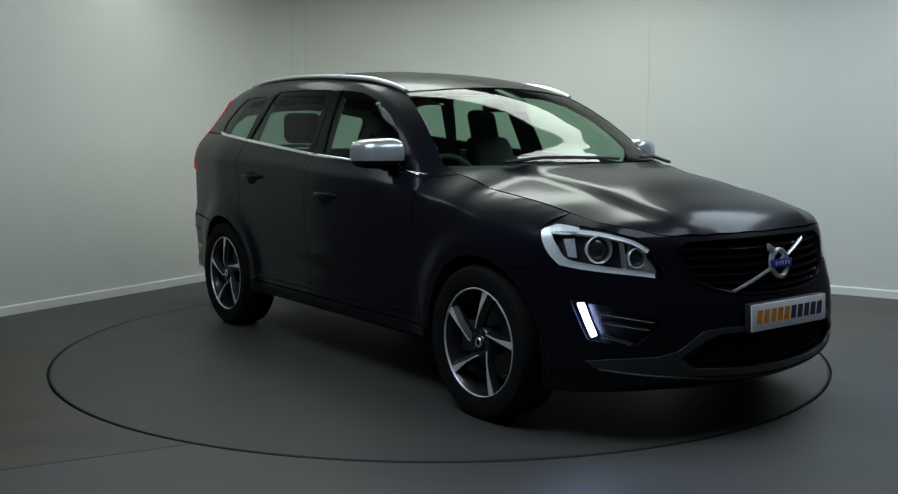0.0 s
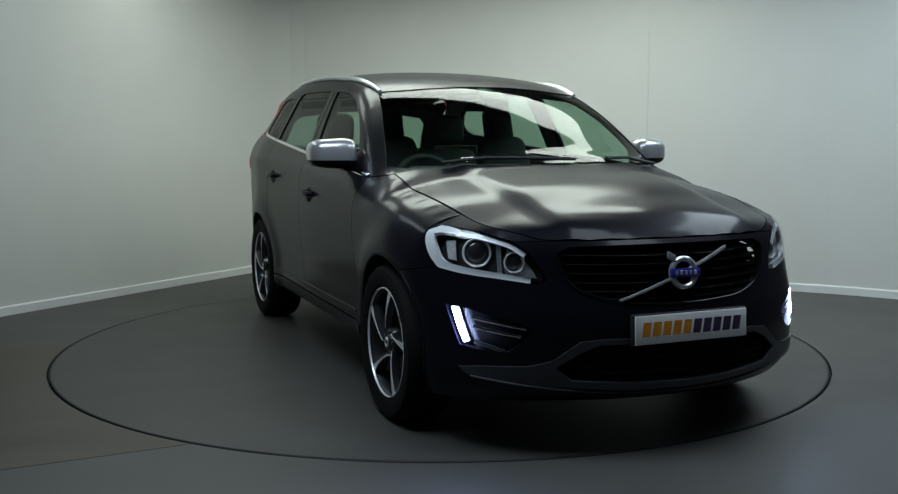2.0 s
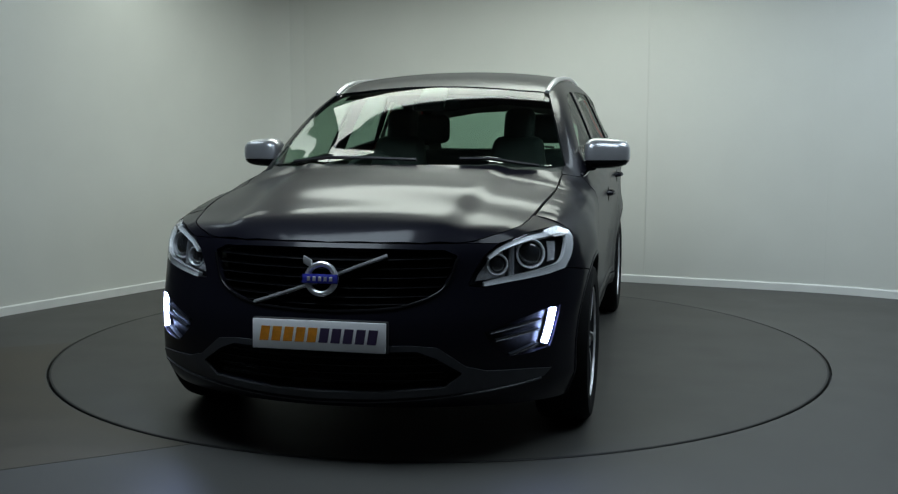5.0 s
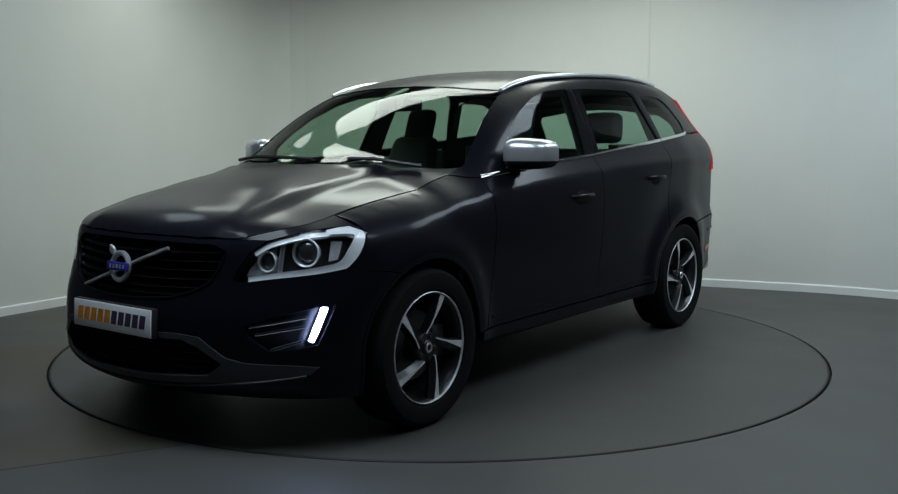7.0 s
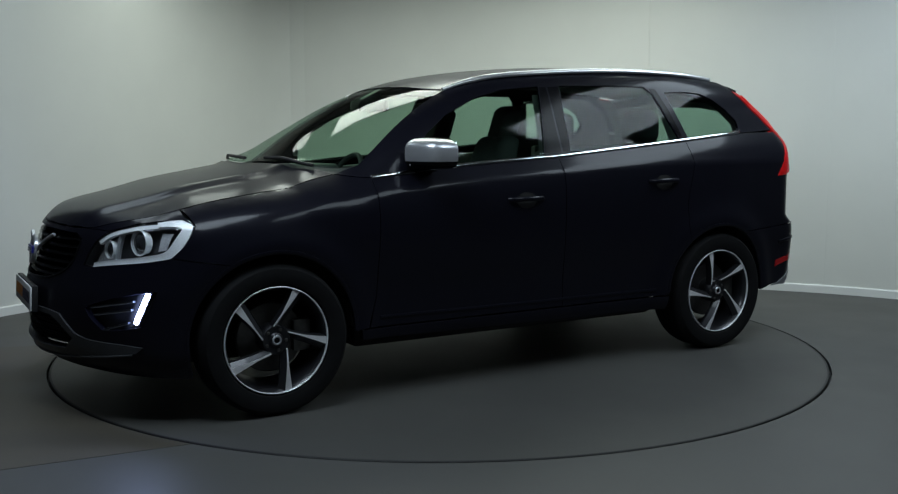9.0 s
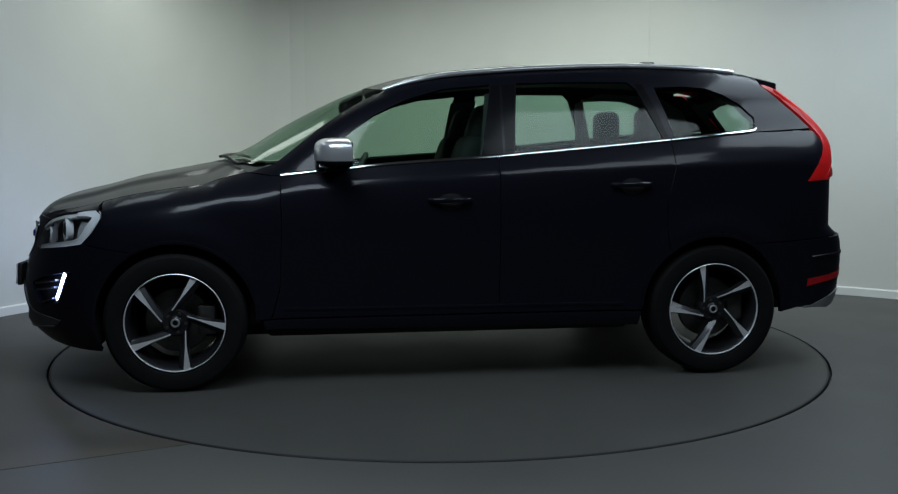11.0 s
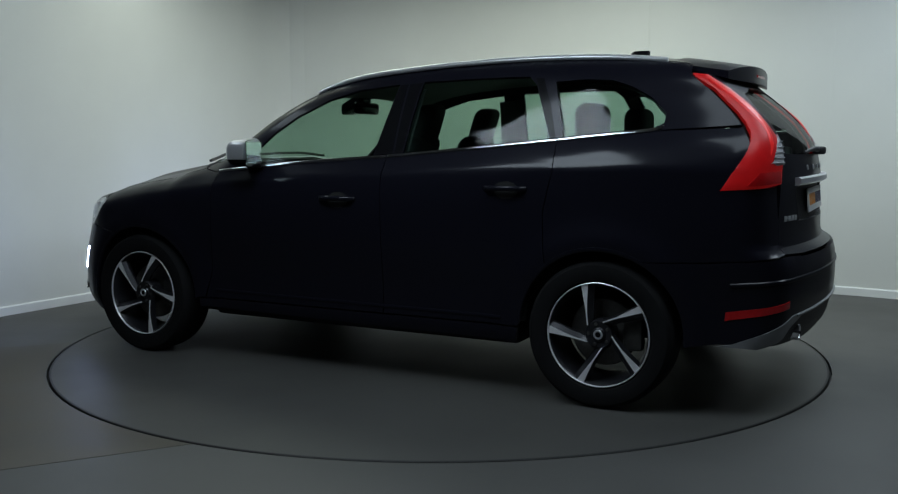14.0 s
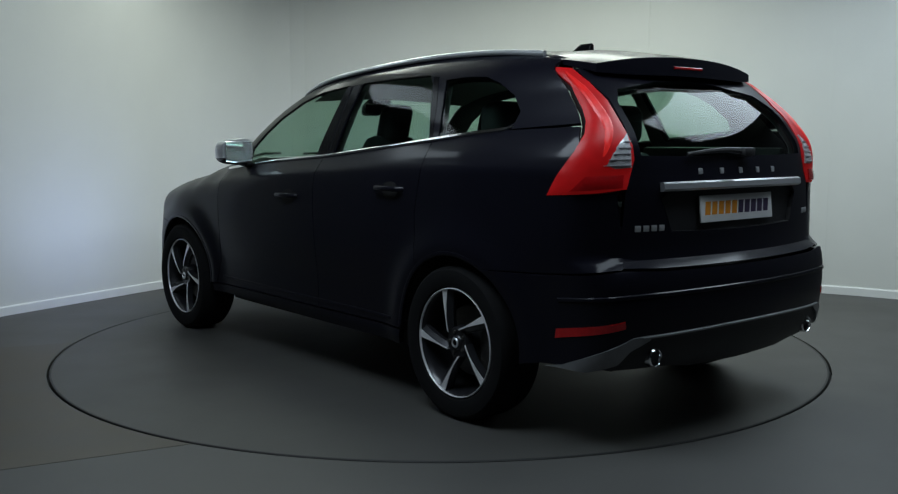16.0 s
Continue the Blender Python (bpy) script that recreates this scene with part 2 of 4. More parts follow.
def on_body(mode, uv):
    """Places on the body: side takes (x, z), top (x, y), front and rear (degrees round an upright axis, z)."""
    uv = np.array(uv, float)
    u, v, o1, n0 = uv[:, 0], uv[:, 1], np.ones(len(uv)), np.zeros(len(uv))
    if mode == "side":
        o, d, reach = np.stack([u, 1.2 * o1, v], 1), np.stack([n0, -o1, n0], 1), 1.2
    elif mode == "top":
        o, d, reach = np.stack([u, v, 1.9 * o1], 1), np.stack([n0, n0, -o1], 1), 1.5
    else:
        s, ax = (1, FRONT_AXIS) if mode == "front" else (-1, REAR_AXIS)
        w = np.stack([s * np.cos(np.radians(u)), np.sin(np.radians(u)), n0], 1)
        o, d, reach = np.stack([ax * o1, n0, v], 1) + 1.5 * w, -w, 1.5
    return o + d * cast(o, d, reach)[:, None]


def round_axis(mode, p):
    s, ax = (1, FRONT_AXIS) if mode == "front" else (-1, REAR_AXIS)
    return [(math.degrees(math.atan2(b, s * (a - ax))), c) for a, b, c in p]
def field_normal(p):
    e, g = 1e-3, []
    for i in range(3):
        s = np.zeros(3)
        s[i] = e
        a, b = p + s, p - s
        g.append(body_field(a[:, 0], a[:, 1], a[:, 2]) - body_field(b[:, 0], b[:, 1], b[:, 2]))
    g = np.stack(g, 1)
    return g / np.maximum(np.linalg.norm(g, axis=1), 1e-9)[:, None]


def inside_of(poly, q):
    x, y = q[:, 0], q[:, 1]
    px, py = poly[:, 0], poly[:, 1]
    c = np.zeros(len(q), bool)
    for i in range(len(poly)):
        j = i - 1
        cross = (py[i] > y) != (py[j] > y)
        with np.errstate(divide="ignore", invalid="ignore"):
            c ^= cross & (x < (px[j] - px[i]) * (y - py[i]) / (py[j] - py[i]) + px[i])
    return c


def dense(poly, step):
    out = []
    for a, b in zip(poly, np.roll(poly, -1, 0)):
        k = max(1, int(np.ceil(np.linalg.norm(b - a) / step)))
        out += [a + (b - a) * i / k for i in range(k)]
    return np.array(out)


def shrink(poly, d):
    """The outline drawn in by d, which leaves the gaps between panels."""
    area = np.sum(poly[:, 0] * np.roll(poly[:, 1], -1) - np.roll(poly[:, 0], -1) * poly[:, 1])
    e1, e2 = poly - np.roll(poly, 1, 0), np.roll(poly, -1, 0) - poly
    t = e1 / np.maximum(np.linalg.norm(e1, axis=1), 1e-9)[:, None] + e2 / np.maximum(np.linalg.norm(e2, axis=1), 1e-9)[:, None]
    t /= np.maximum(np.linalg.norm(t, axis=1), 1e-9)[:, None]
    return poly + np.stack([-t[:, 1], t[:, 0]], 1) * d * np.sign(area)


DEGREE = 0.0165


def panel(mode, outline, holes=(), step=0.03, lift=0.0, depth=0.014, gap=0.002, smooth=False, puff=0.0):
    """A piece of the body's skin inside an outline, with a turned-in edge."""
    k = np.array([DEGREE if mode in ("front", "rear") else 1, 1])
    loops = []
    for i, q in enumerate([outline, *holes]):
        q = bspline(q, True) if smooth and i == 0 else q
        q = dense(np.array(q, float) * k, step * 0.5)
        loops.append(shrink(q, gap if i == 0 else -gap))
    lo, hi = loops[0].min(0), loops[0].max(0)
    gx, gy = np.meshgrid(np.arange(lo[0], hi[0], step), np.arange(lo[1], hi[1], step))
    gx[1::2] += step / 2
    g = np.stack([gx.ravel(), gy.ravel()], 1)
    ok = inside_of(loops[0], g)
    for q in loops[1:]:
        ok &= ~inside_of(q, g)
    allp = np.concatenate(loops)
    g = g[ok]
    near = np.min(np.linalg.norm(g[:, None] - allp[None], axis=2), axis=1) if len(g) else np.zeros(0)
    g = g[near > step * 0.35]
    pts = np.concatenate([allp, g])
    edges, at = [], 0
    for q in loops:
        edges += [(at + i, at + (i + 1) % len(q)) for i in range(len(q))]
        at += len(q)
    v2, _, f2, orig, _, _ = delaunay_2d_cdt([Vector(q) for q in pts], edges, [], 0, 1e-6)
    uv = np.array([tuple(q) for q in v2])
    f2 = np.array([q for q in f2 if len(q) == 3])
    mid = uv[f2].mean(1)
    ok = inside_of(loops[0], mid)
    for q in loops[1:]:
        ok &= ~inside_of(q, mid)
    f2 = f2[ok]
    p = on_body(mode, uv / k)
    nrm = field_normal(p)
    if puff:
        edge = np.min(np.linalg.norm(uv[:, None] - allp[None], axis=2), axis=1)
        lift = lift + puff * np.sqrt(np.clip(edge / (edge.max() + 1e-9), 0, 1))[:, None]
    p = p + nrm * lift
    a, b, c = p[f2[:, 0]], p[f2[:, 1]], p[f2[:, 2]]
    wrong = np.einsum("ij,ij->i", np.cross(b - a, c - a), nrm[f2].mean(1)) < 0
    f2[wrong] = f2[wrong][:, ::-1]
    verts, faces = [tuple(q) for q in p], [tuple(q) for q in f2]
    if depth:
        seen = {}
        for q in faces:
            for i in range(3):
                seen[(q[i], q[(i + 1) % 3])] = seen.get((q[i], q[(i + 1) % 3]), 0) + 1
        low = {}
        for (i, j) in [e for e in seen if (e[1], e[0]) not in seen]:
            for m in (i, j):
                if m not in low:
                    low[m] = len(verts)
                    verts.append(tuple(p[m] - nrm[m] * depth))
            faces.append((j, i, low[i], low[j]))
    used = sorted({i for q in faces for i in q})
    to = {i: n for n, i in enumerate(used)}
    return [verts[i] for i in used], [tuple(to[i] for i in q) for q in faces]


def strip(mode, line, width, lift=0.004, depth=0.006, step=0.02):
    """A narrow moulding laid along a line on the body."""
    line = np.array(bspline(line, False, 8), float)
    k = np.array([DEGREE if mode in ("front", "rear") else 1, 1])
    q = line * k
    t = np.gradient(q, axis=0)
    t /= np.linalg.norm(t, axis=1)[:, None]
    nrm = np.stack([-t[:, 1], t[:, 0]], 1)
    w = np.array(width if np.ndim(width) else [width] * len(q))[:, None] / 2
    if len(w) != len(q):
        w = np.interp(np.linspace(0, 1, len(q)), np.linspace(0, 1, len(w)), w[:, 0])[:, None]
    prof = [(-1, -depth), (-1, lift * .6), (-.55, lift), (.55, lift), (1, lift * .6), (1, -depth)]
    verts, faces, m = [], [], len(prof)
    for s, h in prof:
        p = on_body(mode, (q + nrm * w * s) / k)
        verts.append(p + field_normal(p) * h)
    n = len(q)
    flat = [tuple(verts[j][i]) for i in range(n) for j in range(m)]
    for i in range(n - 1):
        for j in range(m - 1):
            faces.append((i * m + j, i * m + j + 1, (i + 1) * m + j + 1, (i + 1) * m + j))
    faces += [tuple(range(m)), tuple((n - 1) * m + j for j in range(m - 1, -1, -1))]
    return flat, faces


def side_of(mode, uv):
    return [(p[0], p[2]) for p in on_body(mode, uv)]


def axis_of(mode, xz):
    return round_axis(mode, on_body("side", xz))


def arch(wx, a0, a1, r=0.392, n=14):
    return [(wx + r * math.cos(radians(a0 + (a1 - a0) * i / n)), WHEEL_Z + r * math.sin(radians(a0 + (a1 - a0) * i / n))) for i in range(n + 1)]


def both(half):
    """An outline from its left half, which runs from the middle to the middle."""
    return list(half) + [(-u, v) for u, v in reversed(half) if abs(u) > 1e-6]


def across(half):
    """The same for an outline seen from above, from the middle line to the middle line."""
    return list(half) + [(u, -v) for u, v in reversed(half) if abs(v) > 1e-6]


# ---- the studio ----
def wall_along(name, line, label, height=CEILING, paint=None):
    """A wall with thickness along a line of the plan, the room on its left hand."""
    v, f = [], []
    for i, (x, y) in enumerate(line):
        a, b = line[max(i - 1, 0)], line[min(i + 1, len(line) - 1)]
        d = Vector((b[0] - a[0], b[1] - a[1])).normalized()
        o = (x + d.y * 0.12, y - d.x * 0.12)
        v += [(x, y, 0), (x, y, height), (*o, height), (*o, 0)]
    for i in range(len(line) - 1):
        for j in range(4):
            j2 = (j + 1) % 4
            f.append((4 * i + j, 4 * i + j2, 4 * i + 4 + j2, 4 * i + 4 + j))
    f += [(3, 2, 1, 0), tuple(4 * (len(line) - 1) + j for j in range(4))]
    ob = new(name, mesh_of(name, v, f, paint or WALL, 25))
    return tagged(ob, label, "wall", kind="structure")


def skirting_along(name, line):
    v, f = [], []
    prof = ((0.0, 0.0), (0.016, 0.0), (0.016, 0.058), (0.011, 0.065), (0.0, 0.067))
    for i, (x, y) in enumerate(line):
        a, b = line[max(i - 1, 0)], line[min(i + 1, len(line) - 1)]
        d = Vector((b[0] - a[0], b[1] - a[1])).normalized()
        v += [(x - d.y * w, y + d.x * w, z) for w, z in prof]
    for i in range(len(line) - 1):
        for j in range(4):
            f.append((5 * i + j, 5 * i + 5 + j, 5 * i + 6 + j, 5 * i + j + 1))
    ob = new(name, mesh_of(name, v, f, SKIRT, 25))
    tagged(ob, "painted white skirting board along the studio wall", "skirting", kind="structure")


# the back of the room: a straight wall, a rounded corner, then a long wall that bends away
BACK_LEFT = [(-1.72, 3.235), (-1.63, 3.375), (-1.55, 3.455), (-1.44, 3.50), (-1.30, 3.49)]
BACK = bspline([(-1.30, 3.49), (0.2, 3.06), (1.5, 2.57), (2.29, 2.24), (3.085, 1.894), (3.60, 1.56), (3.74, 1.42)], False, 6)
LEFT = [(-3.17, 0.792), (-3.12, 0.876), (-1.72, 3.235)]
left_line = list(reversed(LEFT))
wall_along("wall_west", list(reversed(BACK_LEFT)) + left_line[1:], "plain off-white painted studio wall running to a rounded corner")
wall_along("wall_north", list(reversed(BACK)), "plain off-white painted studio wall bending gently round")
# unseen wall, added dark to keep the reflections in the car's flanks dark
wall_along("wall_south", [(-3.17, 0.792), (-4.3, -1.1), (-4.6, -8.2), (4.6, -8.2), (4.45, -.6), (3.74, 1.42)], "unseen dark wall added beside and behind the camera", paint=DARKWALL)
skirting_along("baseboard_west", list(reversed(BACK_LEFT)) + left_line[1:])
skirting_along("baseboard_north", list(reversed(BACK)))

for jx, jy, da in ((1.78, 2.452, -22.6), (3.13, 1.868, -27)):
    joint = new("trim_joint", mesh_of("trim_joint", *block((-.003, -.0015, .067), (.003, .004, CEILING), 0), JOINT, 0))
    joint.matrix_basis = pose(jx, jy, 0, 0, 0, da)
    tagged(joint, "faint upright joint between painted wall boards", "wall joint", kind="structure")

RING = 2.244


def annulus(r0, r1, z, n=128):
    v, f = [], []
    for i in range(n):
        a = 2 * math.pi * i / n
        v += [(r0 * math.cos(a), r0 * math.sin(a), z), (r1 * math.cos(a), r1 * math.sin(a), z)]
    for i in range(n):
        j = (i + 1) % n
        f.append((2 * i, 2 * i + 1, 2 * j + 1, 2 * j))
    return v, f


def build_floor():
    n, v, f = 128, [], []
    r = RING + 0.012
    for i in range(n):
        a = 2 * math.pi * i / n
        c, s = math.cos(a), math.sin(a)
        k = 9.0 / max(abs(c), abs(s))
        v += [(r * c, r * s, -0.03), (r * c, r * s, 0), (k * c, k * s, 0)]
    for i in range(n):
        j = (i + 1) % n
        f += [(3 * i, 3 * i + 1, 3 * j + 1, 3 * j), (3 * i + 1, 3 * i + 2, 3 * j + 2, 3 * j + 1)]
    tagged(new("floor", mesh_of("floor", v, f, FLOOR, 25)), "smooth grey vinyl studio floor with faint scuffs", "floor", kind="structure")
    pit = [(0, 0, -0.031)] + [((RING + .02) * math.cos(2 * math.pi * i / 64), (RING + .02) * math.sin(2 * math.pi * i / 64), -0.031) for i in range(64)]
    tagged(new("floor_pit", mesh_of("floor_pit", pit, [(0, 1 + i, 1 + (i + 1) % 64) for i in range(64)], GAP, 0)), "dark shallow pit under the turntable", "floor pit", kind="structure")


build_floor()


def build_runner():
    """A worn vinyl drive-on strip that runs up to the turntable."""
    rim = [(2.262 * math.cos(radians(a)), 2.262 * math.sin(radians(a))) for a in np.linspace(180.5, 243, 24)]
    edge = rim + [(-1.66, -2.32), (-4.25, -3.34), (-4.22, -.76)]
    v = [(x, y, .0015) for x, y in edge] + [(x, y, 0) for x, y in edge]
    n = len(edge)
    f = [tuple(range(n))] + [(i, n + i, n + (i + 1) % n, (i + 1) % n) for i in range(n)]
    tagged(new("floor_strip", mesh_of("floor_strip", v, f, RUNNER, 0)), "darker worn vinyl strip with brown scuffs", "floor strip", kind="structure")


build_runner()
turntable = empty("turntable", "round grey car turntable set flush in the floor", "turntable")
part("platform", revolve([(0.0001, 0), (RING - .012, 0), (RING - .012, -0.028), (0.0001, -0.028)], 160), DISC, turntable, "", 40)
part("edge_ring", revolve([(RING - .012, 0), (RING - .003, 0), (RING, -0.003), (RING, -0.028)], 160), EDGE, turntable, "dark worn metal edge ring", 40)
for ob in turntable.children:
    ob.matrix_basis = pose(0, 0, 0, 90)

ceil = mesh_of("ceiling", [(-9, -9, CEILING), (9, -9, CEILING), (9, 9, CEILING), (-9, 9, CEILING)] + [(-9, -9, CEILING + .1), (9, -9, CEILING + .1), (9, 9, CEILING + .1), (-9, 9, CEILING + .1)],
               [(0, 3, 2, 1), (4, 5, 6, 7), (0, 1, 5, 4), (1, 2, 6, 5), (2, 3, 7, 6), (3, 0, 4, 7)], CEIL, 0)
tagged(new("ceiling", ceil), "plain dark grey painted studio ceiling", "ceiling", kind="structure")

for x, y, w, d, power, tint in LAMPS:
    lamp = empty("ceiling_light", "unseen rectangular white ceiling light panel", "ceiling light", group="ceiling lights")
    lamp.matrix_basis = pose(x, y, CEILING)
    part("housing", block((-w / 2 - .03, -d / 2 - .03, -.05), (w / 2 + .03, d / 2 + .03, 0), .008), SKIRT, lamp)
    part("diffuser", block((-w / 2, -d / 2, -.056), (w / 2, d / 2, -.05), .001, 1), LAMP_FACE, lamp)
    light = bpy.data.lights.new("panel_light", "AREA")
    light.shape, light.size, light.size_y, light.energy, light.color = "RECTANGLE", w, d, power, tint
    ob = new("panel_light", light)
    ob.matrix_basis = pose(x, y, CEILING - .062)


# ---- the car ----
car = empty("car", "black metallic five-door car with silver mirrors on the turntable", "car")


def pair(name, geo, mat, parent=car, label="", smooth=35):
    """A part on the car's left side, and its like on the right."""
    a, b = (parent if isinstance(parent, (list, tuple)) else (parent, parent))
    return part(name, geo, mat, a, label, smooth), part(name, flip(geo), mat, b, label, smooth)


# lines that panels share
HOOD_SIDE = bspline([(1.03, .765), (1.2, .765), (1.5, .752), (1.8, .718), (1.95, .668), (2.06, .565), (2.105, .485)], False, 5)
HOOD_FRONT = [(2.105, .485), (2.150, .36), (2.178, .2), (2.19, 0)]
COWL = [(1.262, 0), (1.25, .15), (1.21, .38), (1.13, .6), (1.03, .765)]
SCREEN_BASE = [(1.235, 0), (1.222, .15), (1.183, .38), (1.10, .57), (1.01, .69), (.905, .765)]
SCREEN_SIDE = bspline([(.905, .765), (.72, .708), (.52, .652), (.33, .605)], False, 4)
SCREEN_TOP = [(.33, .605), (.385, .45), (.415, .25), (.425, 0)]
ROOF_SIDE = bspline([(.33, .605), (.15, .607), (-.3, .607), (-.9, .600), (-1.4, .585), (-1.72, .565)], False, 5)
HEADLAMP = [(64.2, .868), (60.5, .892), (54, .884), (49, .873), (41, .841), (37, .798), (34.2, .734), (33, .690), (36, .683), (42.3, .698), (52, .715), (58.5, .733), (62, .79)]
TAIL = [(56.3, 1.54), (51.0, 1.534), (45.8, 1.471), (41.5, 1.399), (38.1, 1.283), (36.4, 1.215), (36.1, 1.159), (38.0, 1.041), (44.0, 1.028), (55.1, 1.016), (52.9, 1.095), (49.3, 1.191), (47.2, 1.262), (47.0, 1.31), (47.8, 1.36), (51.1, 1.461), (56.1, 1.522)]
LAMP_REAR = side_of("front", [(58.5, .733)])[0]
FRONT_ARCH_SEAM, REAR_ARCH_SEAM = 62, 118
top_line = lambda uv: [(p[0], p[2]) for p in on_body("top", uv)]

hood_edge_xz = [q for q in top_line([q for q in HOOD_SIDE if q[0] < 1.76])]
fender = [(.925, .35)] + arch(1.387, 180, FRONT_ARCH_SEAM, n=24) + [LAMP_REAR] + side_of("front", [(62, .79), (64.2, .868)]) + hood_edge_xz[::-1] + [(.94, 1.062), (.87, 1.057), (.865, .8), (.88, .5)]
pair("front_fender", panel("side", fender, step=.021), PAINT)
DOOR_STEP = .021
front_door = [(.87, 1.057), (.865, .8), (.88, .5), (.92, .35), (-.235, .35), (-.235, .8), (-.232, 1.147), (.3, 1.113)]
fd = pair("front_door", panel("side", front_door, step=DOOR_STEP), PAINT)
rear_door = [(-.232, 1.147), (-.235, .8), (-.235, .35), (-.992, .35)] + arch(-1.387, 3, 50, n=10) + [(-1.12, .75), (-1.115, .90), (-1.16, 1.10), (-1.154, 1.231), (-.7, 1.19)]
rd = pair("rear_door", panel("side", rear_door, step=DOOR_STEP), PAINT)
tail_front = side_of("rear", [(48.0, 1.22), (49.7, 1.15), (52, 1.085), (55, 1.021), (44, 1.028), (40, 1.036)])
quarter = ([(-1.154, 1.231), (-1.16, 1.10), (-1.115, .90), (-1.12, .75)] + arch(-1.387, 50, REAR_ARCH_SEAM, n=12)
           + side_of("rear", [(58, .70), (48, .715), (39.2, .73), (39, .9)]) + tail_front[::-1] + side_of("rear", [(47.9, 1.29)]) + [(-1.62, 1.278)])
pair("rear_quarter", panel("side", quarter, step=DOOR_STEP), PAINT)
sill = [(.96, .295), (.5, .285), (-.5, .27), (-.975, .268), (-.992, .345), (.965, .345)]
pair("sill", panel("side", sill, depth=.03), PAINT)
pair("sill_moulding", strip("side", [(.86, .395), (.3, .39), (-.9, .385)], .016, .004), PAINT)

lamp_brow = round_axis("front", on_body("top", [q for q in HOOD_SIDE if q[0] > 1.72]))
pair("lamp_brow", panel("front", lamp_brow + [(41, .843), (49, .875), (54, .886), (60.5, .894), (64.2, .870)], step=.02, gap=.001), PAINT)

# the cabin's sides, with openings for the panes
PANE_FRONT = [(.60, 1.094), (.615, 1.185), (.52, 1.275), (.40, 1.360), (.21, 1.450), (.03, 1.499), (-.215, 1.524), (-.185, 1.36), (-.145, 1.158), (.2, 1.132)]
PANE_REAR = [(-.325, 1.166), (-.34, 1.35), (-.36, 1.532), (-.7, 1.541), (-.955, 1.541), (-1.00, 1.50), (-1.065, 1.35), (-1.115, 1.242), (-.7, 1.204)]
PANE_QUARTER = [(-1.185, 1.248), (-1.145, 1.38), (-1.10, 1.512), (-1.25, 1.520), (-1.38, 1.512), (-1.48, 1.478), (-1.575, 1.425), (-1.645, 1.355), (-1.640, 1.312), (-1.59, 1.287), (-1.4, 1.269)]
roof_xz, screen_xz = top_line(ROOF_SIDE), top_line(SCREEN_SIDE)
cabin = ([(.87, 1.057), (.3, 1.113), (-.232, 1.147), (-.7, 1.19), (-1.154, 1.231), (-1.62, 1.278)] + side_of("rear", [(47.9, 1.30), (49.2, 1.37), (52, 1.45), (56.5, 1.535)])
         + roof_xz[::-1] + screen_xz[::-1] + hood_edge_xz[:1] + [(.94, 1.062)])
pair("cabin_side", panel("side", cabin, [PANE_FRONT, PANE_REAR, PANE_QUARTER], .02), PAINT)
for outline, owners, name in ((PANE_FRONT, fd, "front_side_window"), (PANE_REAR, rd, "rear_side_window"), (PANE_QUARTER, (car, car), "quarter_window")):
    pair(name, panel("side", outline, step=.025, lift=-.005, depth=.003, gap=-.002), GLASS if name[0] == "f" else DARKGLASS, owners)
# gloss black pillar covers between the panes, and the bright belt moulding
pair("pillar_cover", panel("side", [(-.15, 1.157), (-.19, 1.36), (-.222, 1.522), (-.268, 1.524), (-.262, 1.36), (-.262, 1.163)], lift=.002, depth=.004), GLOSSBLACK)
pair("pillar_cover", panel("side", [(-.272, 1.163), (-.272, 1.36), (-.278, 1.525), (-.352, 1.530), (-.334, 1.35), (-.318, 1.166)], lift=.002, depth=.004), GLOSSBLACK)
pair("pillar_cover", panel("side", [(-1.122, 1.243), (-1.07, 1.35), (-1.005, 1.50), (-.99, 1.535), (-1.035, 1.533), (-1.095, 1.40), (-1.145, 1.245)], lift=.002, depth=.004), GLOSSBLACK)
pair("belt_moulding", strip("side", [(.868, 1.062), (.6, 1.088), (.3, 1.117), (0, 1.137), (-.23, 1.151)], .016, .007), CHROME, fd, "bright chrome belt moulding")
pair("belt_moulding", strip("side", [(-.238, 1.152), (-.7, 1.194), (-1.152, 1.236)], .016, .007), CHROME, rd, "bright chrome belt moulding")
pair("belt_moulding", strip("side", [(-1.16, 1.237), (-1.4, 1.261), (-1.60, 1.280), (-1.645, 1.297)], [.016, .016, .016, .005], .007), CHROME, car, "bright chrome belt moulding")

# top panels
hood_half = [(2.19, 0)] + HOOD_FRONT[::-1][1:-1] + HOOD_SIDE[::-1] + COWL[::-1][1:]
part("bonnet", panel("top", across(hood_half), step=.03), PAINT, car)
screen_half = SCREEN_BASE + SCREEN_SIDE[1:] + SCREEN_TOP[1:]
part("windscreen", panel("top", across(screen_half), step=.04, lift=-.004, depth=.004), GLASS, car)
part("scuttle", panel("top", across(SCREEN_BASE + COWL[::-1]), step=.03, lift=-.012), PLASTIC, car)
roof_half = SCREEN_TOP[::-1] + ROOF_SIDE[1:] + [(-1.74, .45), (-1.75, 0)]
part("roof", panel("top", across(roof_half), step=.045), PAINT, car)

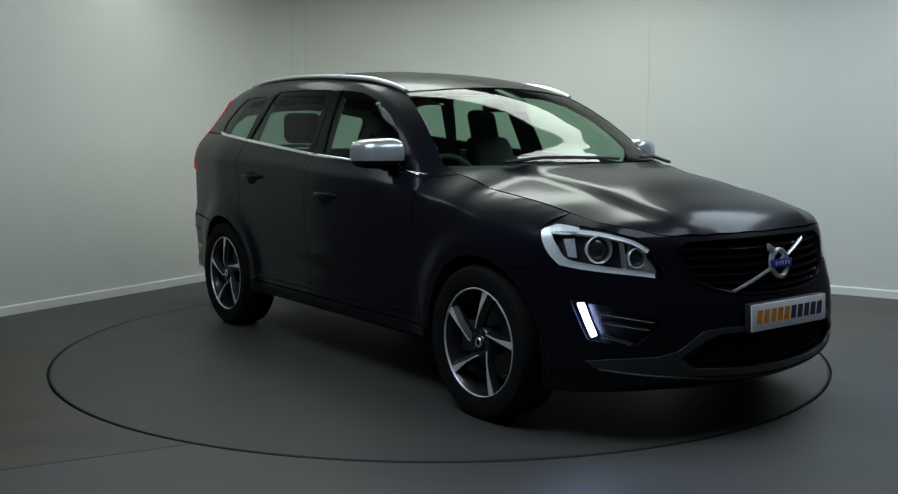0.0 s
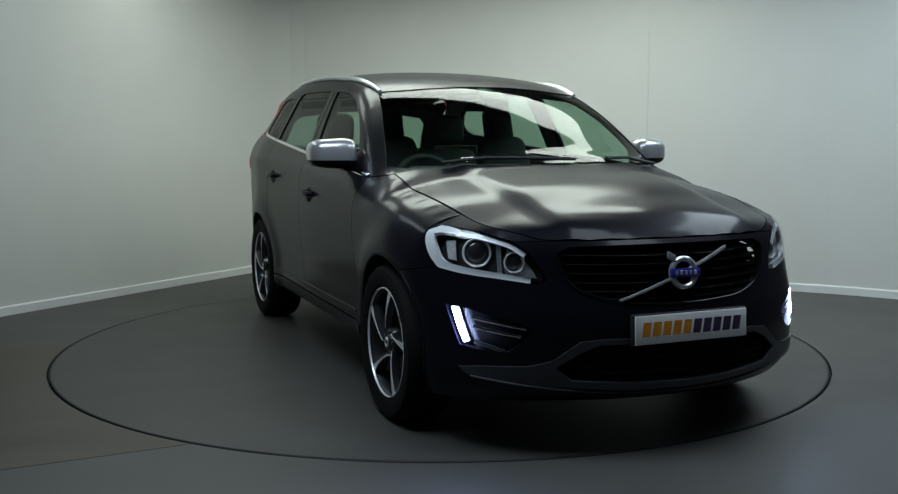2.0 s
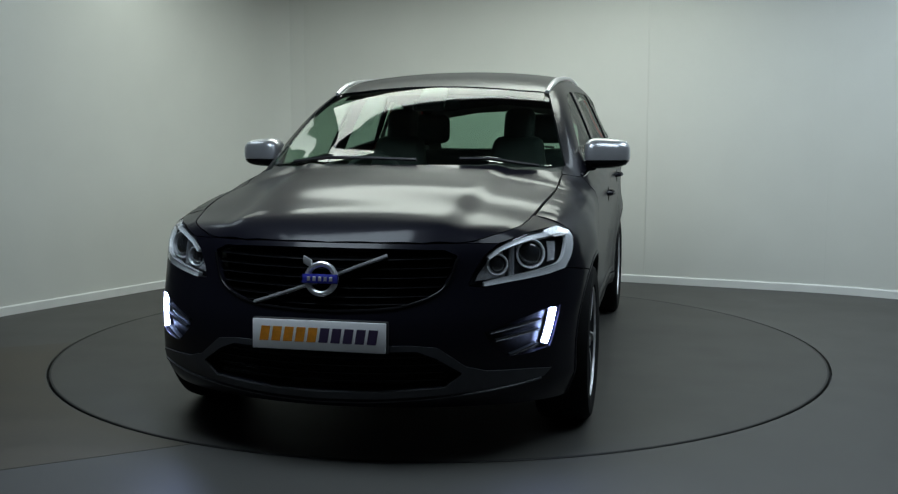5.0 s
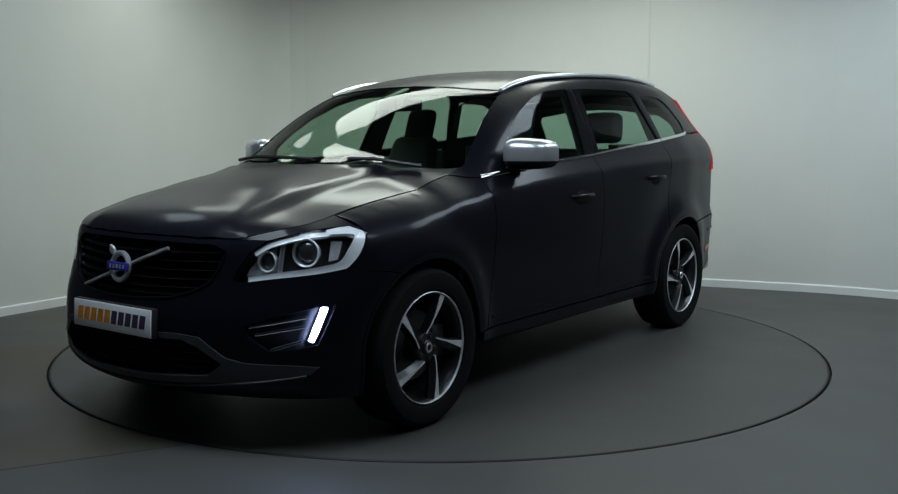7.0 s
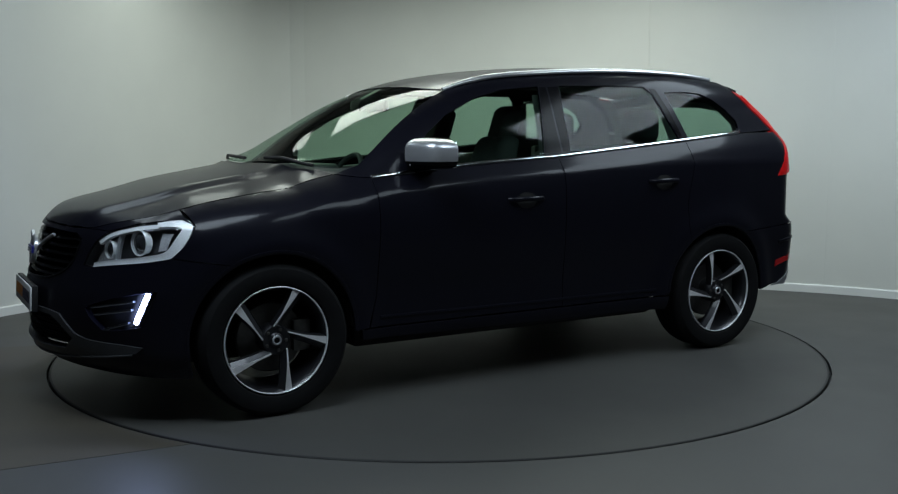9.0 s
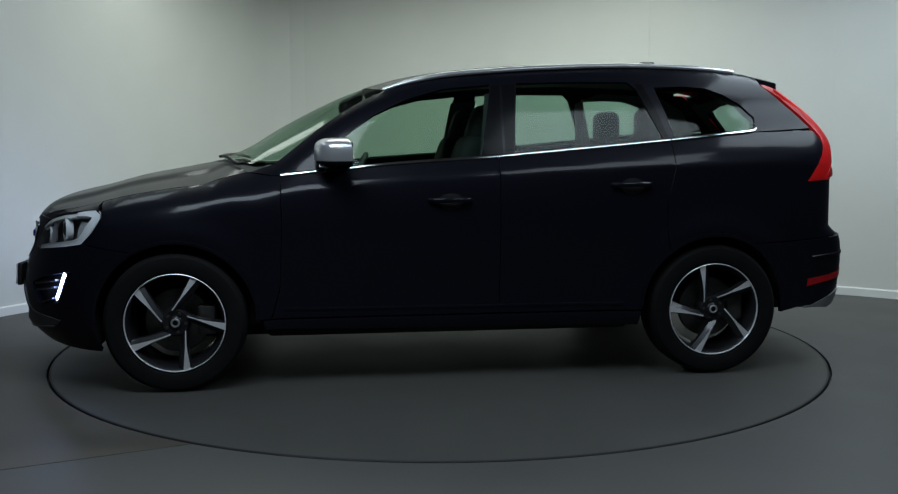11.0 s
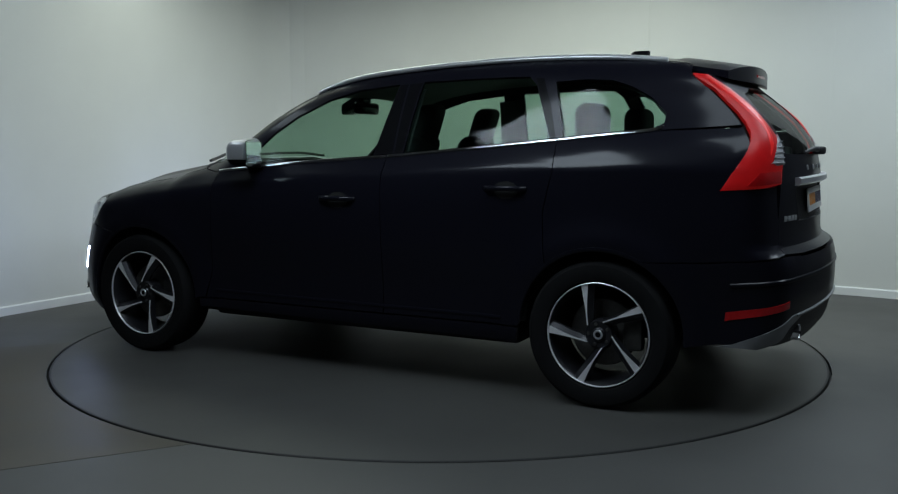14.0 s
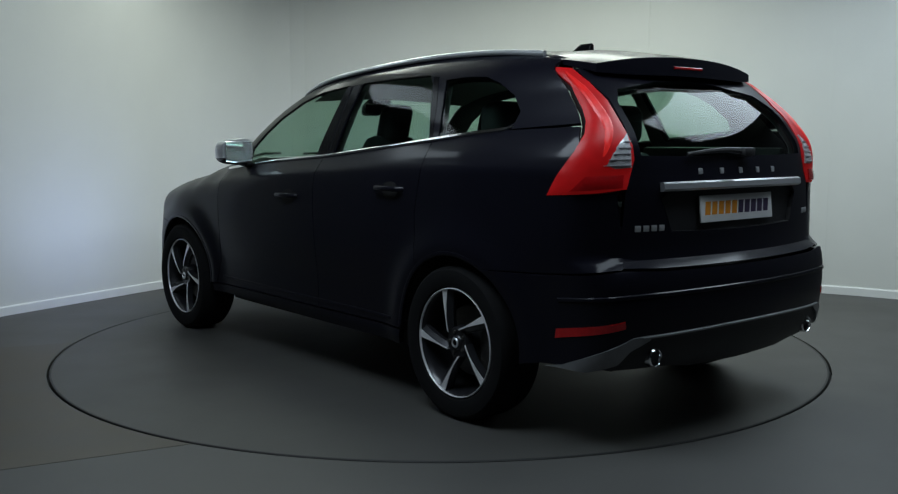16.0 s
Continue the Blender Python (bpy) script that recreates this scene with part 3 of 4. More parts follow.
# front end
GRILLE = [(0, .828), (15, .827), (28, .822), (30.8, .80), (30.2, .765), (26.5, .672), (18, .622), (9, .608), (0, .604)]
POD = [(55.5, .592), (50, .578), (42, .548), (35.5, .512), (37, .472), (41, .420), (46, .424), (51.5, .440)]
INTAKE = [(0, .452), (21, .452), (25, .425), (30.5, .365), (27, .316), (14, .302), (0, .298)]
bumper_arch = axis_of("front", arch(1.387, FRONT_ARCH_SEAM, -22, n=12))
bumper_half = ([(0, .848)] + [(a, c) for a, c in round_axis("front", on_body("top", [(2.178, .2), (2.150, .36), (2.105, .485)]))] + [(41, .843)]
               + [(37, .798), (34.2, .734), (33, .690), (36, .683), (42.3, .698), (52, .715), (58.5, .733)] + bumper_arch + [(50, .205), (30, .215), (0, .22)])
bumper = part("front_bumper", panel("front", both(bumper_half), [both(GRILLE), POD, [(-a, b) for a, b in POD], both(INTAKE)], .026, depth=.03), PAINT, car)
# things set back in the openings
part("grille_backing", panel("front", both(GRILLE), step=.05, lift=-.07, depth=0, gap=-.02), LINER, bumper)
part("intake_mesh", panel("front", both(INTAKE), step=.05, lift=-.05, depth=0, gap=-.02), LINER, bumper)
pair("lamp_pod", panel("front", POD, step=.03, lift=-.028, depth=0, gap=-.012), PLASTIC, bumper)
for z, a in ((.80, 30), (.765, 29.6), (.73, 28.4), (.695, 27), (.662, 24.5), (.634, 19.5)):
    part("grille_bar", strip("front", [(-a, z), (-a / 2, z - .004), (0, z - .005), (a / 2, z - .004), (a, z)], .014, -.012, .045), GLOSSBLACK, bumper)
for k in range(9):
    a = -24 + 6 * k
    part("grille_upright", strip("front", [(a, .80), (a, .70), (a * .9, .632)], .006, -.04, .06), LINER, bumper)
for z in (.425, .395, .365, .335):
    a = 23 if z > .4 else 27 if z > .35 else 26.5
    part("intake_bar", strip("front", [(-a, z), (0, z - .004), (a, z)], .010, -.022, .03), PLASTIC, bumper)
part("grille_edge", strip("front", [(-30.9, .79), (-27, .676), (-18.3, .618), (-9, .603), (0, .599), (9, .603), (18.3, .618), (27, .676), (30.9, .79)], .010, .005), GLOSSBLACK, bumper)
# the slanting bar and the round badge
part("slanting_bar", strip("front", [(-16.5, .617), (-8, .665), (0, .712), (8, .762), (15, .803)], .012, .010), SILVER, bumper, "bright slanting bar across the grille")
badge = pose(2.262, 0, .717, 0, -8, 0) @ pose(0, 0, 0, 0, 0, -90)
part("badge_ring", turned(revolve([(.046, -.006), (.046, .006), (.052, .011), (.060, .011), (.066, .006), (.066, -.006)], 48, True), badge), SILVER, bumper, "round silver badge ring")
part("badge_band", turned(block((-.070, .008, -.018), (.070, .018, .018), .004), badge), BLUE, bumper, "blue enamel band with pale bars")
for k in range(5):
    part("badge_bar", turned(block((-.050 + .022 * k, .0178, -.008), (-.038 + .022 * k, .0195, .008), .0006, 1), badge), SILVER, bumper)
part("badge_arrow", turned(block((.038, -.004, .046), (.072, .012, .076), .004, 2, lambda x, y, z: (x, y, z + (.012 if x > .05 else -.006))), badge), SILVER, bumper)
# skid trim round the lower intake, and its thin bright line
SKID = [(0, .478), (20, .478), (25.5, .468), (31.5, .392), (36, .372), (47, .362), (52, .352), (50, .322), (32, .288), (14, .268), (0, .264)]
part("skid_trim", panel("front", both(SKID), [both(INTAKE)], .025, lift=.008, depth=.012), SATIN, bumper, "satin grey lower bumper trim")
part("lip_line", strip("front", [(-49, .318), (-31, .284), (-14, .262), (0, .257), (14, .262), (31, .284), (49, .318)], .008, .014), SATIN, bumper)
for z0, z1, a0, a1 in ((.548, .512, 49.5, 37.0), (.512, .482, 49.0, 38.2), (.455, .420, 48.2, 41.5)):
    pair("pod_fin", strip("front", [(a0, z0), ((a0 + a1) / 2, (z0 + z1) / 2), (a1, z1)], .009, -.004, .024), SATIN, bumper)
DRL_SHAPE = [(53.9, .583), (51.7, .584), (50.3, .52), (48.8, .455), (50.6, .449), (52.1, .505)]
def toe_in(geo):
    """Sinks the lamp's inner edge, so that it faces further ahead."""
    outer = lambda z: np.interp(z, (.449, .583), (50.6, 53.9))
    return [(x - .5 * DEGREE * max(0, outer(z) - math.degrees(math.atan2(y, x - FRONT_AXIS))), y, z) for x, y, z in geo[0]], geo[1]


pair("lamp_housing", toe_in(panel("front", DRL_SHAPE, step=.012, lift=-.004, depth=.012, gap=-.003)), PLASTIC, bumper)
pair("daytime_lamp", toe_in(panel("front", DRL_SHAPE, step=.012, lift=.001, depth=0, gap=.001)), DRL, bumper, "glowing blue-white daytime running lamp")
# number plate with the dealer's marks as plain bars
plate_m = pose(2.318, .006, .512, 0, -3, 0)
plate = part("number_plate", turned(block((-.004, -.262, -.056), (.004, .262, .056), .003), plate_m), PLATE, bumper, "white number plate with orange and violet bars")
part("plate_holder", turned(block((-.030, -.266, -.060), (-.005, .266, .060), .004), plate_m), PLASTIC, bumper)


def marks(owner, m, w, h, out):
    """A row of slanting bars in two colours in place of the dealer's name."""
    n = 10
    for k in range(n):
        a = -w / 2 + w * k / n
        s = block((0, a + w * .012, -h / 2), (out, a + w / n - w * .012, h / 2), .0004, 1, lambda x, y, z: (x, y + z * .16, z))
        part("ink_bar", turned(s, m), ORANGE if k < 5 else PURPLE, owner, smooth=0)


marks(plate, plate_m @ pose(.004, 0, .002), .47, .055, .0012)

# headlamps
def round_lamp(name, centre, normal, r, owner_pair, ring=GUIDE):
    q = Vector(normal).to_track_quat("Y", "Z").to_matrix().to_4x4()
    m = Matrix.Translation(centre) @ q
    g = turned(revolve([(r, -.03), (r * 1.18, .004), (r * 1.12, .008), (r * .98, .002), (r * .95, -.02)], 32), m)
    pair(name + "_ring", g, ring, owner_pair)
    dome = [(r * .95 * math.cos(a), -.012 + r * .55 * math.sin(a)) for a in np.linspace(0, math.pi / 2 - .01, 7)]
    pair(name, turned(revolve(dome, 32), m), LENS_DARK, owner_pair)


LENS_DARK = material("projector_lens", (0.03, 0.032, 0.036), 0.05, 0.0, 1.0)
bowl = pair("headlamp", panel("front", HEADLAMP, step=.025, lift=-.055, depth=-.05, gap=.002), LAMPBOWL, car, "chrome-edged headlamp with a round projector")
pair("headlamp_lens", panel("front", HEADLAMP, step=.025, lift=.002, depth=.004, gap=.002), LENS, bowl)
pair("light_guide", strip("front", [(36.5, .694), (42.3, .708), (52, .727), (57.6, .745), (60.6, .80), (62.3, .862), (60.2, .881), (54.5, .874)], [.018, .022, .026, .036, .046, .042, .030, .016], -.004, .022), GUIDE, bowl, "chrome light guide round the lamp's edge")
pair("brow_trim", strip("front", [(55, .868), (49, .857), (42, .828), (38, .79)], .016, -.005, .02), GUIDE, bowl)
p0, p1 = on_body("front", [(49.5, .80), (40.5, .765)])
n0, n1 = field_normal(np.array([p0, p1]))
round_lamp("projector", Vector(p0) - Vector(n0) * .030, Vector((.92, .35, .05)), .050, bowl)
round_lamp("beam_reflector", Vector(p1) - Vector(n1) * .028, Vector((.95, .25, .05)), .036, bowl)
pair("lamp_divider", strip("front", [(44.6, .85), (44.0, .79), (43.5, .715)], .016, -.02, .03), SILVER, bowl)
pair("inner_reflector", panel("front", [(38.8, .79), (36, .735), (35, .705), (42.5, .715), (43, .74), (42.6, .83)], step=.02, lift=-.04, depth=.002), CLEARLAMP, bowl)
pair("indicator", panel("front", [(58.5, .85), (55.5, .855), (54.5, .76), (57, .765)], step=.02, lift=-.035, depth=.004), CLEARLAMP, bowl)

# rear end
REAR_PANE = [(0, 1.172), (20, 1.172), (34.3, 1.176), (35.6, 1.28), (38.4, 1.39), (37.5, 1.445), (20, 1.485), (0, 1.495)]
RECESS = [(0, 1.028), (27, 1.028), (29, 1.0), (26, .868), (0, .862)]
gate_half = [(0, .728), (30, .728), (38.9, .735), (39, .9), (38.4, 1.035), (36.6, 1.161), (37.9, 1.285), (41, 1.402), (46.3, 1.478), (50, 1.53), (30, 1.555), (0, 1.565)]
gate = part("tailgate", panel("rear", both(gate_half), [both(REAR_PANE), both(RECESS)], .03, depth=.02), PAINT, car)
part("rear_window", panel("rear", both(REAR_PANE), step=.05, lift=-.004, depth=.004, gap=-.002), DARKGLASS, gate)
part("plate_recess", panel("rear", both(RECESS), step=.05, lift=-.02, depth=-.02, gap=0), PLASTIC, gate)
part("gate_bar", strip("rear", [(-29.5, 1.048), (-15, 1.050), (0, 1.051), (15, 1.050), (29.5, 1.048)], .036, .028, .004), SILVER, gate, "silver trim bar over the rear plate")
rear_m = pose(-2.205, .012, .951, 0, 6, 0) @ pose(0, 0, 0, 0, 0, 180)
rplate = part("number_plate", turned(block((-.004, -.262, -.056), (.004, .262, .056), .003), rear_m), PLATE, gate, "white number plate with orange and violet bars")
marks(rplate, rear_m @ pose(.004, 0, .002), .47, .055, .0012)
for k in range(5):
    a = 16.5 - 8.25 * k
    part("letter_bar", strip("rear", [(a + .7, 1.108), (a - .7, 1.108)], .024, .004), SILVER, gate)
for k in range(4):
    a = 36.0 - 2.1 * k
    part("badge_bar", strip("rear", [(a, .886), (a - 1.4, .885)], .024, .004), SILVER, gate)
for k in range(2):
    part("badge_bar", strip("rear", [(-34.5 - 2.0 * k, .905), (-36 - 2.0 * k, .906)], .024, .004), SILVER, gate)
pair("tail_lamp_back", panel("rear", TAIL, step=.03, lift=-.03, depth=0, gap=-.02), LINER)
tails = pair("tail_lamp", panel("rear", TAIL, step=.02, lift=.002, depth=.02, puff=.014, smooth=False), RED, car, "tall red tail lamp with a clear inner segment")
# glowing strip added over the lens to give the lamp its brighter middle
pair("light_guide", strip("rear", [(52.5, 1.505), (47.3, 1.43), (44.0, 1.35), (42.3, 1.28), (42.6, 1.22), (43.6, 1.17)], [.010, .028, .038, .042, .036, .010], .0155, .006), REDGLOW, tails, "glowing red strip added for the tail lamp's brighter middle")
CLEAR = [(44.4, 1.116), (43.6, 1.152), (40.6, 1.21), (38.0, 1.258), (37.3, 1.20), (37.2, 1.125)]
pair("clear_segment", panel("rear", CLEAR, step=.02, lift=.013, depth=.01, puff=.004), CLEARLAMP, tails)
for k in range(5):
    z = 1.135 + .022 * k
    pair("lens_rib", strip("rear", [(43.6 - 1.1 * k, z), (37.5, z)], .004, .020, .006), SILVER, tails)
pair("lower_segment", panel("rear", [(47, 1.095), (39.0, 1.098), (39.3, 1.045), (50, 1.035)], step=.02, lift=.014, depth=.01, puff=.003), REDDARK, tails)
bumper_rear_arch = axis_of("rear", arch(-1.387, REAR_ARCH_SEAM, 184, n=12))
rb_half = [(0, .718), (30, .718), (39.2, .726), (48, .711), (58, .697)] + bumper_rear_arch + [(56, .335), (50, .34), (43, .41), (36, .465), (0, .478)]
rb = part("rear_bumper", panel("rear", both(rb_half), [], .028, lift=.006, depth=.03), PAINT, car)
diff_half = [(0, .472), (36, .458), (42, .405), (48, .345), (40, .325), (26, .32), (20, .30), (0, .295)]
part("diffuser", panel("rear", both(diff_half), [], .03, lift=.0, depth=.03), PLASTIC, rb)
pair("diffuser_trim", panel("rear", [(33, .472), (37, .466), (43, .415), (51, .345), (55, .328), (46, .325), (40, .36), (37.5, .41), (33, .45)], step=.02, lift=.012, depth=.015), SKIDGREY, rb, "satin silver bumper corner trim")
part("diffuser_edge", strip("rear", [(-35, .462), (-15, .474), (0, .477), (15, .474), (35, .462)], .012, .016), SKIDGREY, rb)
part("bumper_step", strip("rear", [(-52, .605), (-40, .625), (-20, .632), (0, .634), (20, .632), (40, .625), (52, .605)], .018, .012), PAINT, rb)
pair("fog_reflector", panel("rear", [(52.5, .487), (45.5, .512), (38.8, .536), (38.6, .503), (45.5, .474), (52.7, .444)], step=.02, lift=.009, depth=.01), REDDARK, rb, "dark red reflector")
pair("exhaust_tip", turned(revolve([(.030, .10), (.030, -.02), (.034, -.026), (.039, -.02), (.039, .12)], 32), pose(-2.20, .56, .372, 0, 0, 90) @ pose(0, 0, 0, 0, 0, 180)), CHROME, rb, "round chrome exhaust tip")

# roof spoiler, rails and fin
def spoiler():
    xs = np.linspace(-1.62, -1.925, 8)
    v, f, m = [], [], 17
    for layer in (0, 1):
        for i, x in enumerate(xs):
            s = i / 7
            for j in range(m):
                y = (-.60 + .05 * s ** 2) + (1.20 - .10 * s ** 2) * j / (m - 1)
                xx = x + .06 * s * (abs(y) / .58) ** 2
                top = 1.648 - .042 * s - .010 * s * s - .055 * (abs(y) / .6) ** 2.4
                v.append((xx, y, top - layer * (.022 + .058 * s * (1 - (abs(y) / .6) ** 3))))
    n = 8 * m
    for i in range(7):
        for j in range(m - 1):
            a = i * m + j
            f += [(a, a + 1, a + m + 1, a + m), (n + a, n + a + m, n + a + m + 1, n + a + 1)]
    for i in range(7):
        for j in (0, m - 1):
            a = i * m + j
            q = (a, a + m, n + a + m, n + a)
            f.append(q if j == 0 else q[::-1])
    for j in range(m - 1):
        a = 7 * m + j
        f.append((a, a + 1, n + a + 1, n + a))
        f.append((j, n + j, n + j + 1, j + 1))
    return v, f


part("roof_spoiler", spoiler(), PAINT, car)
part("brake_lamp", block((-1.929, -.10, 1.545), (-1.921, .10, 1.557), .002, 1), REDDARK, car)
rail = []
for x in np.linspace(.34, -1.60, 33):
    y = float(np.interp(x, [-1.72, -1.4, -.9, -.3, .15, .40], [.565, .585, .60, .607, .607, .596]))
    rail.append((x, y))
rp = on_body("top", rail)
rise = [.004 + .005 * min(1, i / 5, (32 - i) / 4) for i in range(33)]
pair("roof_rail", tube([(p[0], p[1] + .006, p[2] + h) for p, h in zip(rp, rise)], [.012 + .006 * min(1, i / 3, (32 - i) / 3) for i in range(33)], [.010 + .005 * min(1, i / 3) for i in range(33)], 12), SILVER, car, "brushed silver roof rail")
pair("rail_foot", tube([(p[0], p[1] + .010, p[2] + h * .45) for p, h in zip(rp[1:-1], rise[1:-1])], .008, .014, 8), GLOSSBLACK)
fin = block((-1.345, -.028, 1.63), (-1.17, .028, 1.708), .012, 3, lambda x, y, z: (x - (.012 if z > 1.68 else 0) + (0 if x < -1.2 or z < 1.68 else -.085), y * (.35 if z > 1.68 else 1), z))
part("roof_fin", fin, GLOSSBLACK, car)

# door mirrors
def mirror_shell(z0, z1):
    bm = bmesh.new()
    bmesh.ops.create_uvsphere(bm, u_segments=28, v_segments=18, radius=1)
    for v in bm.verts:
        x, y, z = v.co
        f = lambda a, e: math.copysign(abs(a) ** e, a)
        x, y, z = f(x, .62), f(y, .55), f(z, .6)
        x = min(x, .25) if x < 0 else x
        x = max(x, -.35)
        v.co = (.585 + .105 * x - .03 * y, .952 + .115 * y, 1.168 + .076 * z * (1 - .10 * y))
    bmesh.ops.bisect_plane(bm, geom=bm.verts[:] + bm.edges[:] + bm.faces[:], plane_co=(0, 0, z0), plane_no=(0, 0, -1), clear_outer=True)
    bmesh.ops.bisect_plane(bm, geom=bm.verts[:] + bm.edges[:] + bm.faces[:], plane_co=(0, 0, z1), plane_no=(0, 0, 1), clear_outer=True)
    holes = [e for e in bm.edges if e.is_boundary]
    bmesh.ops.edgeloop_fill(bm, edges=holes)
    return geo_of(bm)


mirrors = pair("door_mirror", mirror_shell(1.135, 1.30), SILVER, fd, "satin silver door mirror with a black base")
pair("mirror_base", mirror_shell(1.05, 1.133), GLOSSBLACK, mirrors)
pair("mirror_foot", block((.53, .80, 1.082), (.64, .90, 1.118), .014, 3, lambda x, y, z: (x + (.03 if y < .85 else 0), y, z - (.012 if y < .85 else 0))), GLOSSBLACK, mirrors)
pair("mirror_glass", block((.538, .85, 1.105), (.543, 1.045, 1.228), .0022, 1, lambda x, y, z: (x - .03 * (y - .95) / .115, y, z)), MIRROR, mirrors)
pair("indicator_strip", block((.66, .90, 1.136), (.683, 1.03, 1.142), .002, 1, lambda x, y, z: (x - .03 * (y - .95) / .115 - .012 * ((y - .95) / .06) ** 2, y, z)), CLEARLAMP, mirrors)

# door handles; flat near-black discs stand for the shade in their cups
for cx, cz, owners in ((.027, .936, fd), (-.922, 1.008, rd)):
    yb = float(on_body("side", [(cx, cz)])[0][1])
    cup = [(cx + .062 * math.cos(a) - .005, cz - .008 + .042 * math.sin(a)) for a in np.linspace(0, 2 * math.pi, 20)[:-1]]
    pair("handle_cup", panel("side", cup, step=.015, lift=.0015, depth=.002, gap=0), LINER, owners)
    pair("door_handle", tube([(cx + .105, yb - .004, cz - .001), (cx + .085, yb + .022, cz), (cx, yb + .034, cz + .002), (cx - .085, yb + .024, cz + .001), (cx - .105, yb - .002, cz)], .011, .013, 10), PAINT, owners)

# the wipers
for s in (1, -1):
    q = on_body("top", [(1.20, s * .30), (1.165, s * .44), (1.12, s * .58), (1.09, s * .66)] if s > 0 else [(1.235, .10), (1.215, -.15), (1.18, -.36), (1.12, -.56)])
    part("wiper", tube([(p[0], p[1], p[2] + .018) for p in q], .009, .009, 6), PLASTIC, car)
rq = on_body("rear", [(-3, 1.185), (6, 1.195), (14, 1.19), (22, 1.178)])
part("rear_wiper", tube([(p[0] - .022, p[1], p[2]) for p in rq], [.016, .012, .010, .006], [.018, .012, .010, .008], 8), PLASTIC, gate)
part("wiper_pivot", block((-2.245, -.06, 1.165), (-2.185, .02, 1.205), .012, 2), PLASTIC, gate)

# what lies under the skin
part("underbody", joined(block((-1.95, -.62, .32), (-.9, .62, .42), .02), block((-.95, -.80, .235), (.95, .80, .34), .02), block((.9, -.62, .21), (2.05, .62, .30), .02)), LINER, car)
# solid black block added unseen, to stop light leaking through the bonnet gaps
part("engine_bay", block((1.02, -.66, .29), (1.98, .66, .80), .05, 2, lambda x, y, z: (x, y * (.8 if x > 1.5 else 1), z + (.10 if x < 1.5 and z > .5 else 0))), LINER, car)
part("bulkhead", block((.98, -.80, .30), (1.05, .80, 1.03), .01), LINER, car)
part("boot_box", block((-2.08, -.66, .29), (-1.0, .66, .98), .04), LINER, car)
for wx, ang in ((1.387, (-18, 178)), (-1.387, (6, 176))):
    a = [radians(ang[0] + (ang[1] - ang[0]) * i / 20) for i in range(21)]
    v = [(wx + .40 * math.cos(t), y, WHEEL_Z + .40 * math.sin(t)) for t in a for y in (.60, .885)]
    f = [(2 * i, 2 * i + 1, 2 * i + 3, 2 * i + 2) for i in range(20)] + [tuple(2 * i for i in range(21))]
    pair("wheel_arch_liner", (v, f), LINER)
# black arch lips
for wx, a0, a1 in ((1.387, 180, -20), (-1.387, 184, 3)):
    pair("arch_lip", strip("side", arch(wx, a0, a1, .398, 24), .018, .004, .02), PAINT)

# wheels
def tyre_geo():
    prof = [(.243, -.085), (.255, -.108), (.29, -.118), (.325, -.113), (.340, -.098), (.3465, -.07), (.3475, 0), (.3465, .07), (.340, .098), (.325, .113), (.29, .118), (.255, .108), (.243, .085), (.236, 0)]
    v, f = revolve(prof, 72, True)
    return v, [tuple(reversed(q)) for q in f]


def spoke_geo():
    """One blade in the wheel's face (out along the blade, across it, towards the viewer): a bright
    face, a hair's breadth near the hub and a wedge at the rim, a dark flank beside it and a dark web."""
    line = curve_of((.052, .038), (.09, .030), (.128, .022), (.18, .012), (.24, .001))
    half = curve_of((.052, .0032), (.115, .0036), (.135, .0052), (.19, .0112), (.24, .0175))
    dome = curve_of((.052, .093), (.10, .100), (.16, .102), (.24, .098))
    wide = curve_of((.052, .020), (.10, .024), (.18, .026), (.24, .028))

    def sheet(low, high, d0, d1, thick):
        v, f, n = [], [], 12
        for i in range(n):
            u = .052 + .188 * i / (n - 1)
            for e, d in ((low, d0), (high, d1)):
                v += [(u, e(u), d(u)), (u, e(u), d(u) - thick)]
        for i in range(n - 1):
            a = 4 * i
            f += [(a, a + 4, a + 6, a + 2), (a + 1, a + 3, a + 7, a + 5), (a, a + 1, a + 5, a + 4), (a + 2, a + 6, a + 7, a + 3)]
        return v, f + [(0, 2, 3, 1), (4 * n - 4, 4 * n - 3, 4 * n - 1, 4 * n - 2)]
    c0, c1 = (lambda u: line(u) - half(u)), (lambda u: line(u) + half(u))
    flank = lambda u: c0(u) - wide(u)
    bright = sheet(c0, c1, dome, dome, .012)
    dark = sheet(flank, lambda u: c0(u) - .0005, lambda u: dome(u) - .024, lambda u: dome(u) - .002, .014)
    web = sheet(lambda u: c1(u) + .0005, lambda u: c1(u) + .007, lambda u: dome(u) - .003, lambda u: dome(u) - .026, .014)
    ridge_line = sheet(lambda u: flank(u) - .002, lambda u: flank(u) + .002, lambda u: dome(u) - .020, lambda u: dome(u) - .020, .012)
    return bright, joined(dark, web), ridge_line


